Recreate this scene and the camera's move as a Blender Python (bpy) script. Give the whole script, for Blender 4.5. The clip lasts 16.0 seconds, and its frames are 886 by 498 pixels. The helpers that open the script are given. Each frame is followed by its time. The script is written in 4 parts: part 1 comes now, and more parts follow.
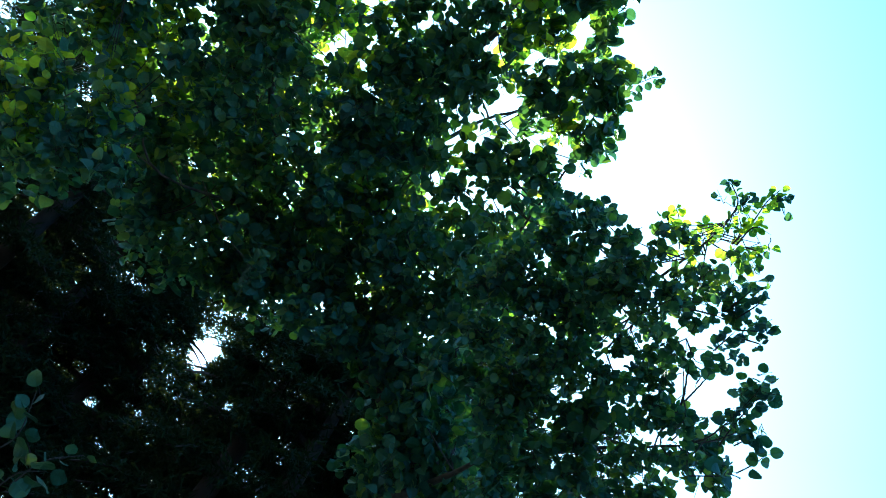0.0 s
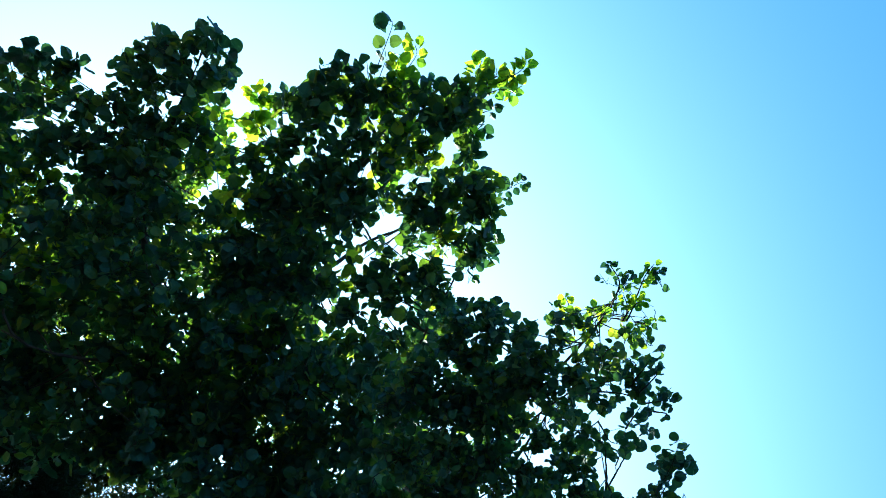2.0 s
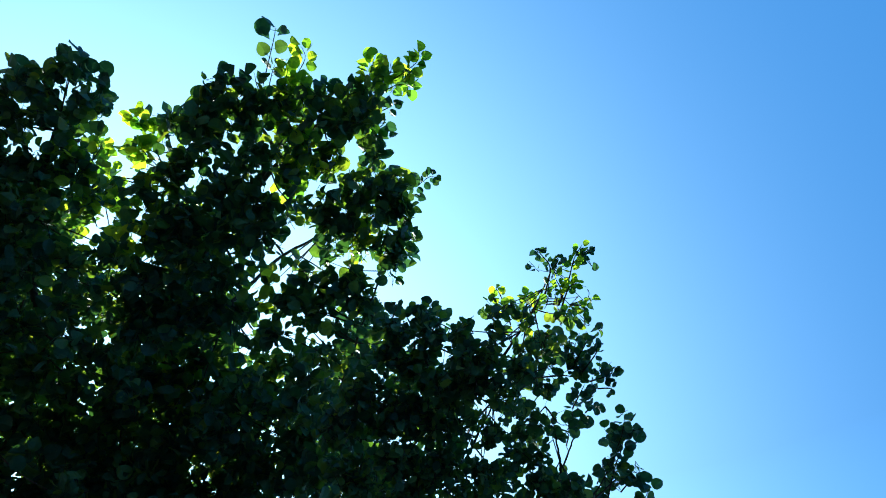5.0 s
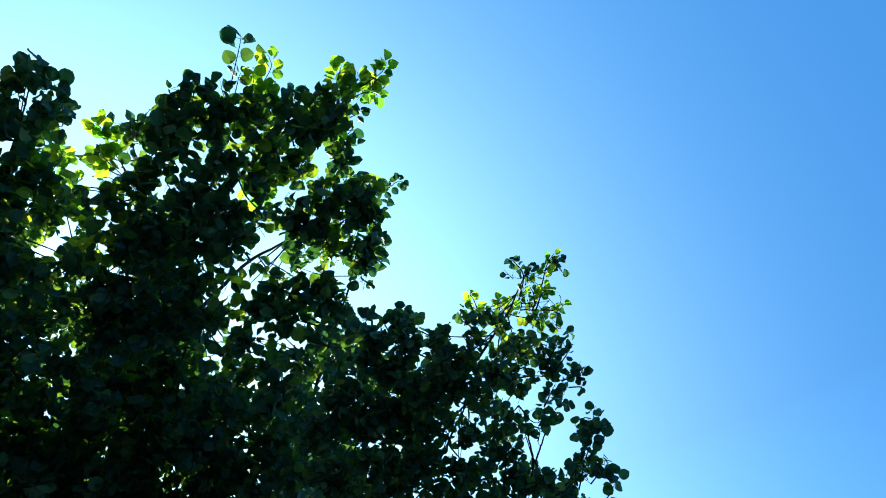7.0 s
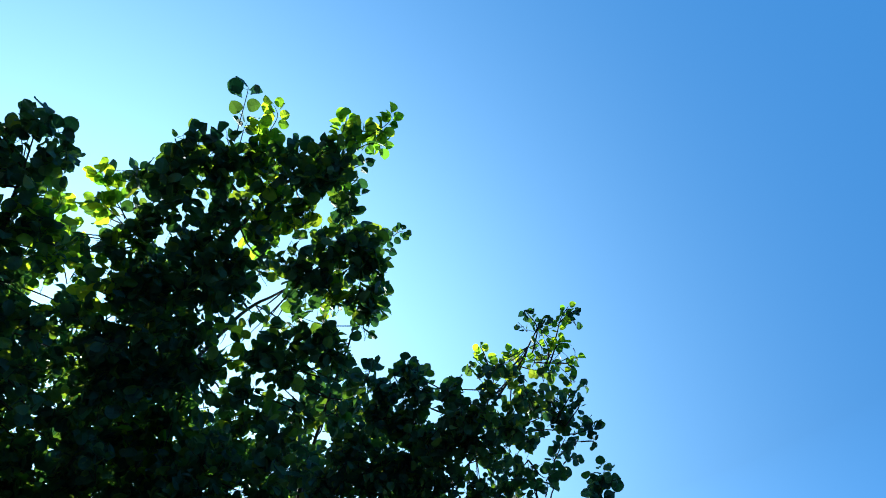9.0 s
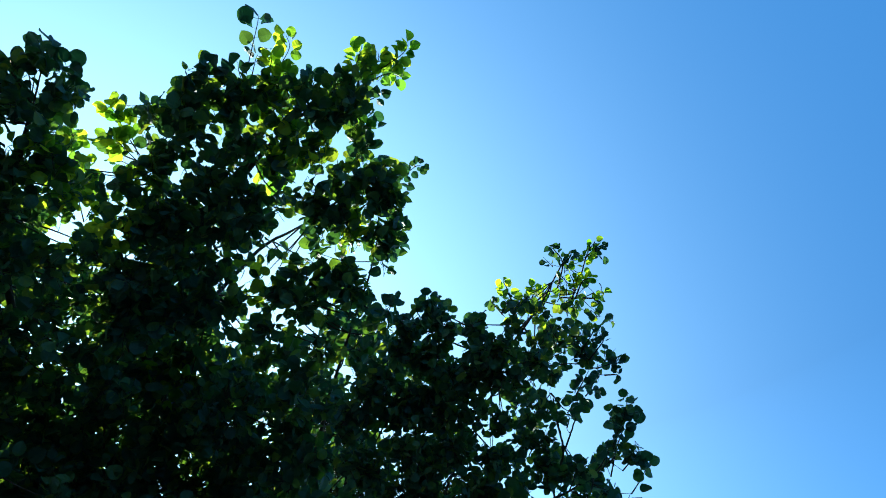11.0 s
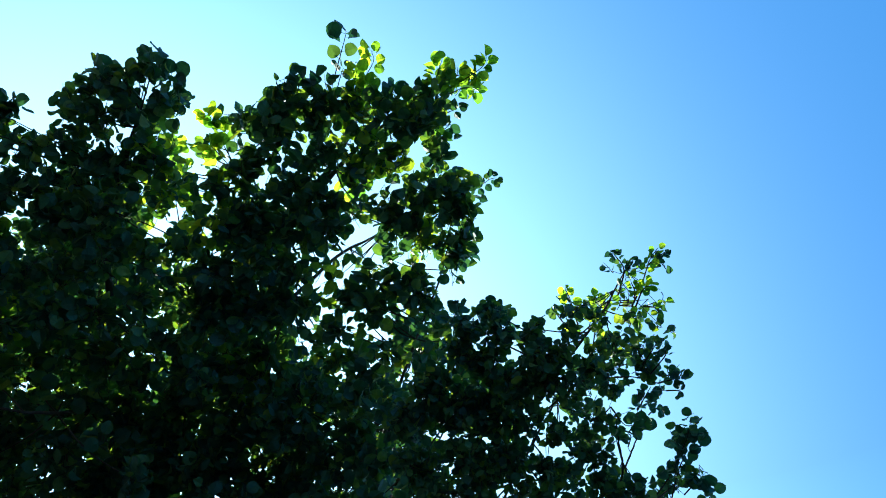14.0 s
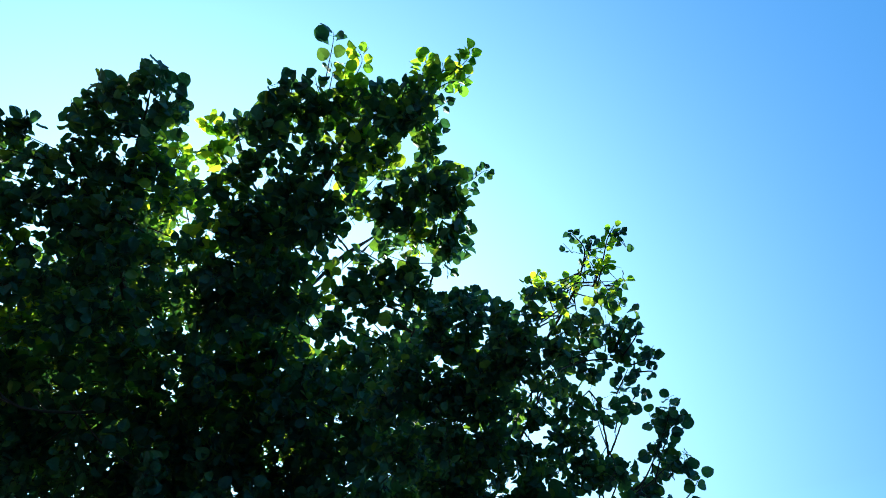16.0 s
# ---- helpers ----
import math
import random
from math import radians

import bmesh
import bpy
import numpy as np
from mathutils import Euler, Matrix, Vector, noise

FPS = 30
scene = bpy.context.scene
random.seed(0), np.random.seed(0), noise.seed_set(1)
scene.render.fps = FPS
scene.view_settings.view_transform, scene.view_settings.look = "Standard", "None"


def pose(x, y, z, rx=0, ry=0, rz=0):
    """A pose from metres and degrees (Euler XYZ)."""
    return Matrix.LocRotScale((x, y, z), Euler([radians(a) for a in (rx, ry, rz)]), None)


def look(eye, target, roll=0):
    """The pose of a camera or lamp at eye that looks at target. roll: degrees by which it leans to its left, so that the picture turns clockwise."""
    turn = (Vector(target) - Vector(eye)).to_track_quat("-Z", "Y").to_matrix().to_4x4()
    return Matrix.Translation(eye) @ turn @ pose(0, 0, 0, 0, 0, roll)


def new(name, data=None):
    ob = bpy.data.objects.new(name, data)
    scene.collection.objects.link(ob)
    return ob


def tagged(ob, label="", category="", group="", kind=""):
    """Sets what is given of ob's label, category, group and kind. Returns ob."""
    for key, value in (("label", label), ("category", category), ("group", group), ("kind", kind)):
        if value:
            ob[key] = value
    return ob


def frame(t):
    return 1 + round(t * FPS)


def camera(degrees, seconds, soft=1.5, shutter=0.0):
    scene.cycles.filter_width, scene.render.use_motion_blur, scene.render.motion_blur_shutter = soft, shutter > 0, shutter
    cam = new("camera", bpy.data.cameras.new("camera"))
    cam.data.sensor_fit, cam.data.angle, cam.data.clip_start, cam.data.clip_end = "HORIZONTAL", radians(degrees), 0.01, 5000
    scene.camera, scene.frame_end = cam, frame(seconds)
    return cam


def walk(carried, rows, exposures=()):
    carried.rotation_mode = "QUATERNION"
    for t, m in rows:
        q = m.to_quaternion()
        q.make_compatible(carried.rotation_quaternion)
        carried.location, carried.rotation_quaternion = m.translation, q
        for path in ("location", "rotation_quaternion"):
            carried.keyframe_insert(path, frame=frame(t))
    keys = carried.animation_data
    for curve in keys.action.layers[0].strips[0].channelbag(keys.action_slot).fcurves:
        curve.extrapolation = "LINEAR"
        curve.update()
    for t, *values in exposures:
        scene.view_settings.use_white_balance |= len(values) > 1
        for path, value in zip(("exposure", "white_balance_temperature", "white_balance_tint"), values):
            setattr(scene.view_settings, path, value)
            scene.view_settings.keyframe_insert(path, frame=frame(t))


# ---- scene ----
cam = camera(66.5, 16.0, soft=0.95)
walk(cam, [
# <rows>
    (0.0, pose(0.182, 0.119, 1.619, 133.84, -24.73, 5.88)),
    (0.5, pose(0.200, 0.126, 1.589, 138.46, -19.22, 6.55)),
    (1.0, pose(0.180, 0.111, 1.593, 140.28, -15.58, 6.85)),
    (1.5, pose(0.187, 0.135, 1.590, 142.13, -14.32, 6.60)),
    (2.0, pose(0.162, 0.128, 1.582, 144.31, -12.01, 6.00)),
    (2.5, pose(0.123, 0.110, 1.602, 144.61, -7.71, 6.88)),
    (3.0, pose(0.147, 0.132, 1.588, 145.50, -5.44, 9.06)),
    (3.5, pose(0.159, 0.130, 1.577, 145.47, -4.37, 9.89)),
    (4.0, pose(0.179, 0.147, 1.571, 145.25, -3.66, 9.77)),
    (4.5, pose(0.160, 0.137, 1.595, 144.63, -2.34, 9.21)),
    (5.0, pose(0.106, 0.126, 1.646, 143.32, -0.91, 7.97)),
    (5.2, pose(0.075, 0.128, 1.651, 144.00, -0.64, 7.01)),
    (7.3, pose(0.041, 0.016, 1.622, 142.56, 3.97, 6.51)),
    (7.5, pose(0.029, 0.006, 1.647, 143.30, 4.51, 6.61)),
    (8.0, pose(0.045, 0.024, 1.631, 146.72, 3.65, 5.65)),
    (8.5, pose(0.037, 0.058, 1.585, 149.21, 3.01, 5.31)),
    (9.0, pose(-0.035, 0.017, 1.636, 146.47, 3.97, 5.24)),
    (9.5, pose(-0.088, 0.015, 1.673, 144.51, 3.21, 5.02)),
    (10.0, pose(-0.081, 0.011, 1.667, 142.63, 3.74, 5.54)),
    (10.2, pose(-0.080, 0.011, 1.672, 141.96, 4.35, 5.89)),
    (12.3, pose(-0.004, 0.091, 1.651, 140.46, 0.60, 7.23)),
    (12.5, pose(0.008, 0.094, 1.643, 141.14, 0.23, 7.71)),
    (13.0, pose(-0.007, 0.097, 1.643, 142.13, -1.06, 7.80)),
    (13.5, pose(-0.003, 0.096, 1.602, 143.17, -2.39, 7.62)),
    (14.0, pose(-0.004, 0.090, 1.595, 143.55, -3.97, 8.52)),
    (14.5, pose(0.044, 0.105, 1.568, 143.74, -5.24, 9.40)),
    (15.0, pose(0.235, 0.161, 1.509, 144.17, -7.80, 11.98)),
    (15.5, pose(0.314, 0.178, 1.514, 143.66, -7.66, 13.60)),
    (16.0, pose(0.238, 0.163, 1.562, 143.70, -6.33, 12.87)),
# </rows>
], exposures=[(t, e + 1.85, 5900, 0) for t, e in ((0.0, 1.22), (1.0, 0.98), (1.5, 0.78), (2.0, 0.58), (3.0, 0.29), (3.5, 0.16), (5.0, 0.06), (7.5, 0.09), (8.5, -0.04), (9.0, -0.08), (10.2, -0.08), (12.5, 0.09), (14.5, 0.20), (16.0, 0.19))])

# ---- daylight: low sun behind the crown, clear sky ----
SUN_EL, SUN_AZ = radians(21.3), radians(-40.1)
world = bpy.data.worlds.new("sky")
scene.world = world
world.use_nodes = True
wn = world.node_tree
sky = wn.nodes.new("ShaderNodeTexSky")
sky.sky_type, sky.sun_disc = "NISHITA", False
sky.sun_elevation, sky.sun_rotation = SUN_EL, SUN_AZ
sky.air_density, sky.dust_density, sky.ozone_density = 1.0, 0.05, 2.5
raised = wn.nodes.new("ShaderNodeVectorMath")
raised.operation = "ADD"
raised.inputs[1].default_value = (0, 0, 0.45)
back = wn.nodes["Background"]
back.inputs["Strength"].default_value = 0.11
TO_SUN = Vector((math.sin(SUN_AZ) * math.cos(SUN_EL), math.cos(SUN_AZ) * math.cos(SUN_EL), math.sin(SUN_EL)))
# forward-scattering haze brightens the sky towards the sun
coords = wn.nodes.new("ShaderNodeTexCoord")
dot = wn.nodes.new("ShaderNodeVectorMath")
dot.operation = "DOT_PRODUCT"
dot.inputs[1].default_value = TO_SUN
wn.links.new(coords.outputs["Generated"], dot.inputs[0])
wn.links.new(coords.outputs["Generated"], raised.inputs[0])
wn.links.new(raised.outputs["Vector"], sky.inputs["Vector"])
lift = wn.nodes.new("ShaderNodeMath")
lift.operation = "MULTIPLY_ADD"
lift.inputs[1].default_value, lift.inputs[2].default_value = 0.5, 0.5
wn.links.new(dot.outputs["Value"], lift.inputs[0])
lobe = wn.nodes.new("ShaderNodeMath")
lobe.operation = "POWER"
lobe.inputs[1].default_value = 9.0
wn.links.new(lift.outputs[0], lobe.inputs[0])
haze = wn.nodes.new("ShaderNodeVectorMath")
haze.operation = "SCALE"
haze.inputs[0].default_value = (3.9, 5.7, 6.7)
wn.links.new(lobe.outputs[0], haze.inputs["Scale"])
total = wn.nodes.new("ShaderNodeVectorMath")
total.operation = "ADD"
rich = wn.nodes.new("ShaderNodeHueSaturation")
rich.inputs["Saturation"].default_value = 1.24
rich.inputs["Value"].default_value = 1.05
wn.links.new(sky.outputs["Color"], rich.inputs["Color"])
wn.links.new(rich.outputs["Color"], total.inputs[0])
wn.links.new(haze.outputs["Vector"], total.inputs[1])
wn.links.new(total.outputs["Vector"], back.inputs["Color"])

sun = new("sun", bpy.data.lights.new("sun", "SUN"))
sun.data.energy, sun.data.angle, sun.data.color = 5.0, radians(0.53), (1.0, 0.93, 0.82)
sun.matrix_world = look(TO_SUN * 50, (0, 0, 0))


# ---- materials ----
def material(name):
    m = bpy.data.materials.new(name)
    m.use_nodes = True
    m.node_tree.nodes.clear()
    return m, m.node_tree.nodes, m.node_tree.links


def add(nodes, kind, **values):
    n = nodes.new("ShaderNode" + kind)
    for key, value in values.items():
        n.inputs[key.replace("_", " ")].default_value = value
    return n


def ramp(nodes, links, source, stops):
    r = nodes.new("ShaderNodeValToRGB")
    while len(r.color_ramp.elements) < len(stops):
        r.color_ramp.elements.new(0.5)
    for e, (at, colour) in zip(r.color_ramp.elements, stops):
        e.position, e.color = at, (*colour, 1)
    links.new(source, r.inputs["Fac"])
    return r.outputs["Color"]


def leaf_material(name, per_object, face, through_colour, share, gloss=0.25):
    """Thin leaf: waxy face, light shining through, colour drifting from leaf to leaf and in blotches."""
    m, nodes, links = material(name)
    if per_object:
        pick = nodes.new("ShaderNodeObjectInfo").outputs["Random"]
    else:
        pick = nodes.new("ShaderNodeNewGeometry").outputs["Random Per Island"]
    coords = nodes.new("ShaderNodeTexCoord").outputs["Object"]
    blotch = add(nodes, "TexNoise", Scale=90.0, Detail=3.0)
    links.new(coords, blotch.inputs["Vector"])
    mix = add(nodes, "Math")
    mix.operation = "MULTIPLY_ADD"
    mix.inputs[1].default_value = 0.35
    links.new(blotch.outputs["Fac"], mix.inputs[0])
    links.new(pick, mix.inputs[2])
    shift = add(nodes, "Math")
    shift.operation = "SUBTRACT"
    shift.inputs[1].default_value = 0.17
    links.new(mix.outputs[0], shift.inputs[0])
    front = ramp(nodes, links, shift.outputs[0], face)
    glow = ramp(nodes, links, shift.outputs[0], through_colour)
    bump = add(nodes, "Bump", Strength=0.25, Distance=0.002)
    links.new(blotch.outputs["Fac"], bump.inputs["Height"])
    wax = add(nodes, "BsdfPrincipled", Roughness=0.58)
    wax.inputs["Specular IOR Level"].default_value = gloss
    links.new(front, wax.inputs["Base Color"])
    links.new(bump.outputs["Normal"], wax.inputs["Normal"])
    thin = add(nodes, "BsdfTranslucent")
    links.new(glow, thin.inputs["Color"])
    both = add(nodes, "MixShader", Fac=share)
    links.new(wax.outputs[0], both.inputs[1])
    links.new(thin.outputs[0], both.inputs[2])
    links.new(both.outputs[0], nodes.new("ShaderNodeOutputMaterial").inputs["Surface"])
    return m


GREEN = [(0.0, (0.018, 0.084, 0.068)), (0.5, (0.028, 0.120, 0.082)), (0.85, (0.040, 0.147, 0.082)), (1.0, (0.058, 0.17, 0.070))]
SHINE = [(0.0, (0.030, 0.095, 0.022)), (0.45, (0.075, 0.19, 0.02)), (0.75, (0.20, 0.36, 0.02)), (1.0, (0.38, 0.47, 0.02))]
leaf_mat = leaf_material("leaf_green", False, GREEN, SHINE, 0.34, 0.45)
# Thicker mature leaves with no sun behind: shade put in as dimmer translucency.
shaded_piece_mat = leaf_material("mature_shaded_leaf_green", True, GREEN, [(0.0, (0.02, 0.075, 0.03)), (0.7, (0.045, 0.14, 0.03)), (1.0, (0.14, 0.26, 0.025))], 0.3, 0.45)
# Young-leaf colours, also brightened and yellowed in place of sunlight through the leaves.
FRESH_LIT = [(0.0, (0.04, 0.14, 0.04)), (0.6, (0.085, 0.21, 0.04)), (1.0, (0.16, 0.29, 0.045))]
YOUNG_LIT = [(0.0, (0.11, 0.28, 0.02)), (0.4, (0.26, 0.48, 0.02)), (0.75, (0.46, 0.64, 0.02)), (1.0, (0.62, 0.70, 0.03))]
young_lit_piece_mat = leaf_material("young_lit_leaf_green", True, FRESH_LIT, YOUNG_LIT, 0.6, 0.3)
young_lit_mat = leaf_material("young_lit_foliage_green", False, FRESH_LIT, YOUNG_LIT, 0.55, 0.3)
shrub_leaf_mat = leaf_material("shrub_leaf_green", True, [(0.0, (0.018, 0.06, 0.035)), (1.0, (0.03, 0.09, 0.045))], SHINE, 0.08, 0.3)
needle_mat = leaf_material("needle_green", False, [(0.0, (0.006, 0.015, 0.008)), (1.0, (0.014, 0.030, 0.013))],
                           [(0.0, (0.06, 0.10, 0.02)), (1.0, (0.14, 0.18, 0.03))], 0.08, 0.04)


def bark_material(name, dark, light, scale):
    m, nodes, links = material(name)
    coords = nodes.new("ShaderNodeTexCoord").outputs["Object"]
    grain = add(nodes, "TexNoise", Scale=scale, Detail=6.0)
    links.new(coords, grain.inputs["Vector"])
    spots = add(nodes, "TexVoronoi", Scale=scale * 3)
    links.new(coords, spots.inputs["Vector"])
    colour = ramp(nodes, links, grain.outputs["Fac"], [(0.3, dark), (0.7, light)])
    bump = add(nodes, "Bump", Strength=0.6, Distance=0.004)
    links.new(spots.outputs["Distance"], bump.inputs["Height"])
    skin = add(nodes, "BsdfPrincipled", Roughness=0.85)
    links.new(colour, skin.inputs["Base Color"])
    links.new(bump.outputs["Normal"], skin.inputs["Normal"])
    links.new(skin.outputs[0], nodes.new("ShaderNodeOutputMaterial").inputs["Surface"])
    return m


bark_mat = bark_material("grey_brown_bark", (0.025, 0.02, 0.015), (0.07, 0.056, 0.042), 28.0)
twig_mat = bark_material("twig_bark", (0.02, 0.015, 0.01), (0.055, 0.042, 0.028), 60.0)
pine_bark_mat = bark_material("conifer_bark", (0.016, 0.012, 0.009), (0.045, 0.032, 0.024), 12.0)


def ground_material():
    m, nodes, links = material("dry_grass_ground")
    coords = nodes.new("ShaderNodeTexCoord").outputs["Object"]
    wide = add(nodes, "TexNoise", Scale=0.35, Detail=5.0)
    fine = add(nodes, "TexNoise", Scale=35.0, Detail=6.0)
    links.new(coords, wide.inputs["Vector"])
    links.new(coords, fine.inputs["Vector"])
    tone = ramp(nodes, links, wide.outputs["Fac"], [(0.35, (0.058, 0.076, 0.028)), (0.65, (0.13, 0.118, 0.066))])
    blades = ramp(nodes, links, fine.outputs["Fac"], [(0.35, (0.45, 0.45, 0.45)), (0.7, (1.0, 1.0, 1.0))])
    mult = nodes.new("ShaderNodeMixRGB")
    mult.blend_type = "MULTIPLY"
    mult.inputs["Fac"].default_value = 1.0
    links.new(tone, mult.inputs["Color1"])
    links.new(blades, mult.inputs["Color2"])
    bump = add(nodes, "Bump", Strength=0.7, Distance=0.03)
    links.new(fine.outputs["Fac"], bump.inputs["Height"])
    skin = add(nodes, "BsdfPrincipled", Roughness=0.95)
    links.new(mult.outputs["Color"], skin.inputs["Base Color"])
    links.new(bump.outputs["Normal"], skin.inputs["Normal"])
    links.new(skin.outputs[0], nodes.new("ShaderNodeOutputMaterial").inputs["Surface"])
    return m


# ---- mesh tools ----
def mesh_of(name, verts, faces, mat, smooth=False):
    me = bpy.data.meshes.new(name)
    me.from_pydata(verts, [], faces)
    me.materials.append(mat)
    if smooth:
        me.polygons.foreach_set("use_smooth", [True] * len(me.polygons))
    me.update()
    return me


def part(name, me, parent, label="", kind=""):
    ob = new(name, me)
    ob.parent = parent
    return tagged(ob, label, kind=kind)


def smooth_path(points, steps=4):
    """Catmull-Rom through points of (x, y, z, radius)."""
    p = np.array(points, float)
    p = np.vstack([2 * p[0] - p[1], p, 2 * p[-1] - p[-2]])
    out = []
    for i in range(1, len(p) - 2):
        a, b, c, d = p[i - 1:i + 3]
        for s in range(steps):
            t = s / steps
            out.append(0.5 * (2 * b + (c - a) * t + (2 * a - 5 * b + 4 * c - d) * t * t + (3 * b - a - 3 * c + d) * t ** 3))
    out.append(p[-2])
    return np.array(out)


def tube(path, sides, verts, faces):
    """Adds a tapered tube along path rows of (x, y, z, radius) to the lists."""
    base, n = len(verts), len(path)
    ahead = np.gradient(path[:, :3], axis=0)
    ref = np.array((0.31, 0.87, 0.38))
    for i in range(n):
        w = ahead[i] / (np.linalg.norm(ahead[i]) + 1e-9)
        u = np.cross(w, ref)
        u /= np.linalg.norm(u) + 1e-9
        v = np.cross(w, u)
        for k in range(sides):
            a = 2 * math.pi * k / sides
            verts.append(tuple(path[i, :3] + path[i, 3] * (math.cos(a) * u + math.sin(a) * v)))
    for i in range(n - 1):
        for k in range(sides):
            a, b = base + i * sides + k, base + i * sides + (k + 1) % sides
            faces.append((a, b, b + sides, a + sides))
    faces.append(tuple(base + (n - 1) * sides + k for k in range(sides)))


def leaf_shape(width, fold, curl, wave, tip):
    """Rounded blade with a short drawn-out tip and a stalk, one unit long, lying along +y with its face to +z."""
    half = [(0.0, 0.03), (0.06, 0.27), (0.18, 0.43), (0.38, 0.515), (0.60, 0.50), (0.79, 0.39), (0.93, 0.21)]
    verts, faces = [], []
    for y, x in half:
        x *= width
        bend = curl * (y - 0.3) ** 2
        verts += [(-x, y, fold * x + bend + wave * math.sin(9 * y)), (0, y, bend), (x, y, fold * x + bend - wave * math.sin(8 * y + 1))]
    for i in range(len(half) - 1):
        a = 3 * i
        faces += [(a, a + 1, a + 4, a + 3), (a + 1, a + 2, a + 5, a + 4)]
    end = len(verts)
    verts.append((0.03, 0.98 + tip, curl * 0.5 - 0.03))
    faces += [(end - 3, end - 2, end), (end - 2, end - 1, end)]
    s = len(verts)
    verts += [(-0.014, 0.03, 0.0), (0.014, 0.03, 0.0), (0.012, -0.28, 0.05), (-0.012, -0.28, 0.05), (0.0, -0.14, 0.03)]
    faces += [(s, s + 1, s + 2, s + 3), (s, s + 4, s + 3)]
    return np.array(verts), faces


SHAPES = [leaf_shape(0.97, 0.22, -0.25, 0.03, 0.03), leaf_shape(0.93, 0.38, -0.35, 0.04, 0.05), leaf_shape(1.02, 0.15, 0.25, 0.05, 0.02),
          leaf_shape(0.92, 0.6, -0.5, 0.03, 0.05), leaf_shape(1.0, -0.25, -0.25, 0.06, 0.02), leaf_shape(0.88, 0.3, 0.45, 0.04, 0.06)]
rng = np.random.default_rng(11)


def unit(v):
    return v / (np.linalg.norm(v) + 1e-9)


def some_way():
    return unit(rng.normal(size=3))


def leaf_turn(along, face):
    y = unit(along)
    x = unit(np.cross(y, face))
    return np.stack([x, y, np.cross(x, y)], axis=1)


class Leaves:
    """Gathers many leaves into one mesh."""

    def __init__(self):
        self.verts, self.faces, self.count = [], [], 0

    def grow(self, at, along, face, size):
        shape, faces = SHAPES[rng.integers(len(SHAPES))]
        v = shape * size @ leaf_turn(along, face).T + at
        self.verts.append(v)
        self.faces += [tuple(i + self.count for i in f) for f in faces]
        self.count += len(v)

    def mesh(self, name, mat):
        return mesh_of(name, np.concatenate(self.verts), self.faces, mat)


# ---- ground ----
gv, gf = [], []
rings = [0.0, 2, 4, 7, 11, 17, 27, 45, 80, 150, 300, 700, 1600, 3500]
for i, r in enumerate(rings):
    for k in range(48):
        a = 2 * math.pi * k / 48
        x, y = r * math.cos(a), r * math.sin(a)
        z = 0.05 * noise.noise((x * 0.3, y * 0.3, 0)) * min(1, r / 4) if r < 100 else 0.0
        gv.append((x, y, z))
for i in range(len(rings) - 1):
    for k in range(48):
        a, b = i * 48 + k, i * 48 + (k + 1) % 48
        gf.append((a, b, b + 48, a + 48) if i else (a, b + 48, a + 48))
tagged(new("ground", mesh_of("ground", gv, gf, ground_material(), True)), "uneven dry grassy ground under the trees", "ground", kind="structure")

# ---- unseen wall added behind the camera to keep skylight off the leaves ----
wall_mat, wall_nodes, wall_links = material("dark_shade_wall")
wall_grain = add(wall_nodes, "TexNoise", Scale=6.0, Detail=8.0)
wall_links.new(wall_nodes.new("ShaderNodeTexCoord").outputs["Object"], wall_grain.inputs["Vector"])
wall_skin = add(wall_nodes, "BsdfPrincipled", Roughness=0.9)
wall_links.new(ramp(wall_nodes, wall_links, wall_grain.outputs["Fac"], [(0.35, (0.025, 0.022, 0.019)), (0.7, (0.045, 0.040, 0.034))]), wall_skin.inputs["Base Color"])
wall_links.new(wall_skin.outputs[0], wall_nodes.new("ShaderNodeOutputMaterial").inputs["Surface"])
wall_bm = bmesh.new()
bmesh.ops.create_cube(wall_bm, size=1.0, matrix=pose(-5.4, -1.5, 4.4) @ Matrix.Diagonal((10.0, 0.3, 9.2, 1)))
bmesh.ops.bevel(wall_bm, geom=wall_bm.edges[:], offset=0.02, segments=2, affect="EDGES")
wall_me = bpy.data.meshes.new("shade_wall")
wall_bm.to_mesh(wall_me)
wall_me.materials.append(wall_mat)
tagged(new("shade_wall", wall_me), "plain dark brown wall, unseen, added to shade the foliage", "wall", kind="structure")

# ---- the round-leaved tree ----
tree = tagged(new("broadleaf_tree"), "leafy tree with round glossy green leaves against the sky", "tree")
tree.location = (0, 0, 0)
bones, side_wood = [], []


def limb(points, name="limb", mat=None, sides=8):
    path = smooth_path(points, 5)
    path[:, :3] += rng.normal(size=(len(path), 3)) * path[:, 3:] * 0.25
    bones.append(path)
    v, f = [], []
    tube(path, sides, v, f)
    part(name, mesh_of(name, v, f, mat or bark_mat, True), tree)


foliage, lit_leaves, twig_v, twig_f = Leaves(), Leaves(), [], []
DOWN, LIT = np.array((0, 0, -1.0)), np.array((0.15, -0.45, -0.88))


def twig(a, b, r, sag=0.0):
    mid = (a + b) / 2 + some_way() * np.linalg.norm(b - a) * 0.08 + DOWN * sag
    tube(smooth_path([(*a, r), (*mid, r * 0.8), (*b, r * 0.45)], 2), 3, twig_v, twig_f)


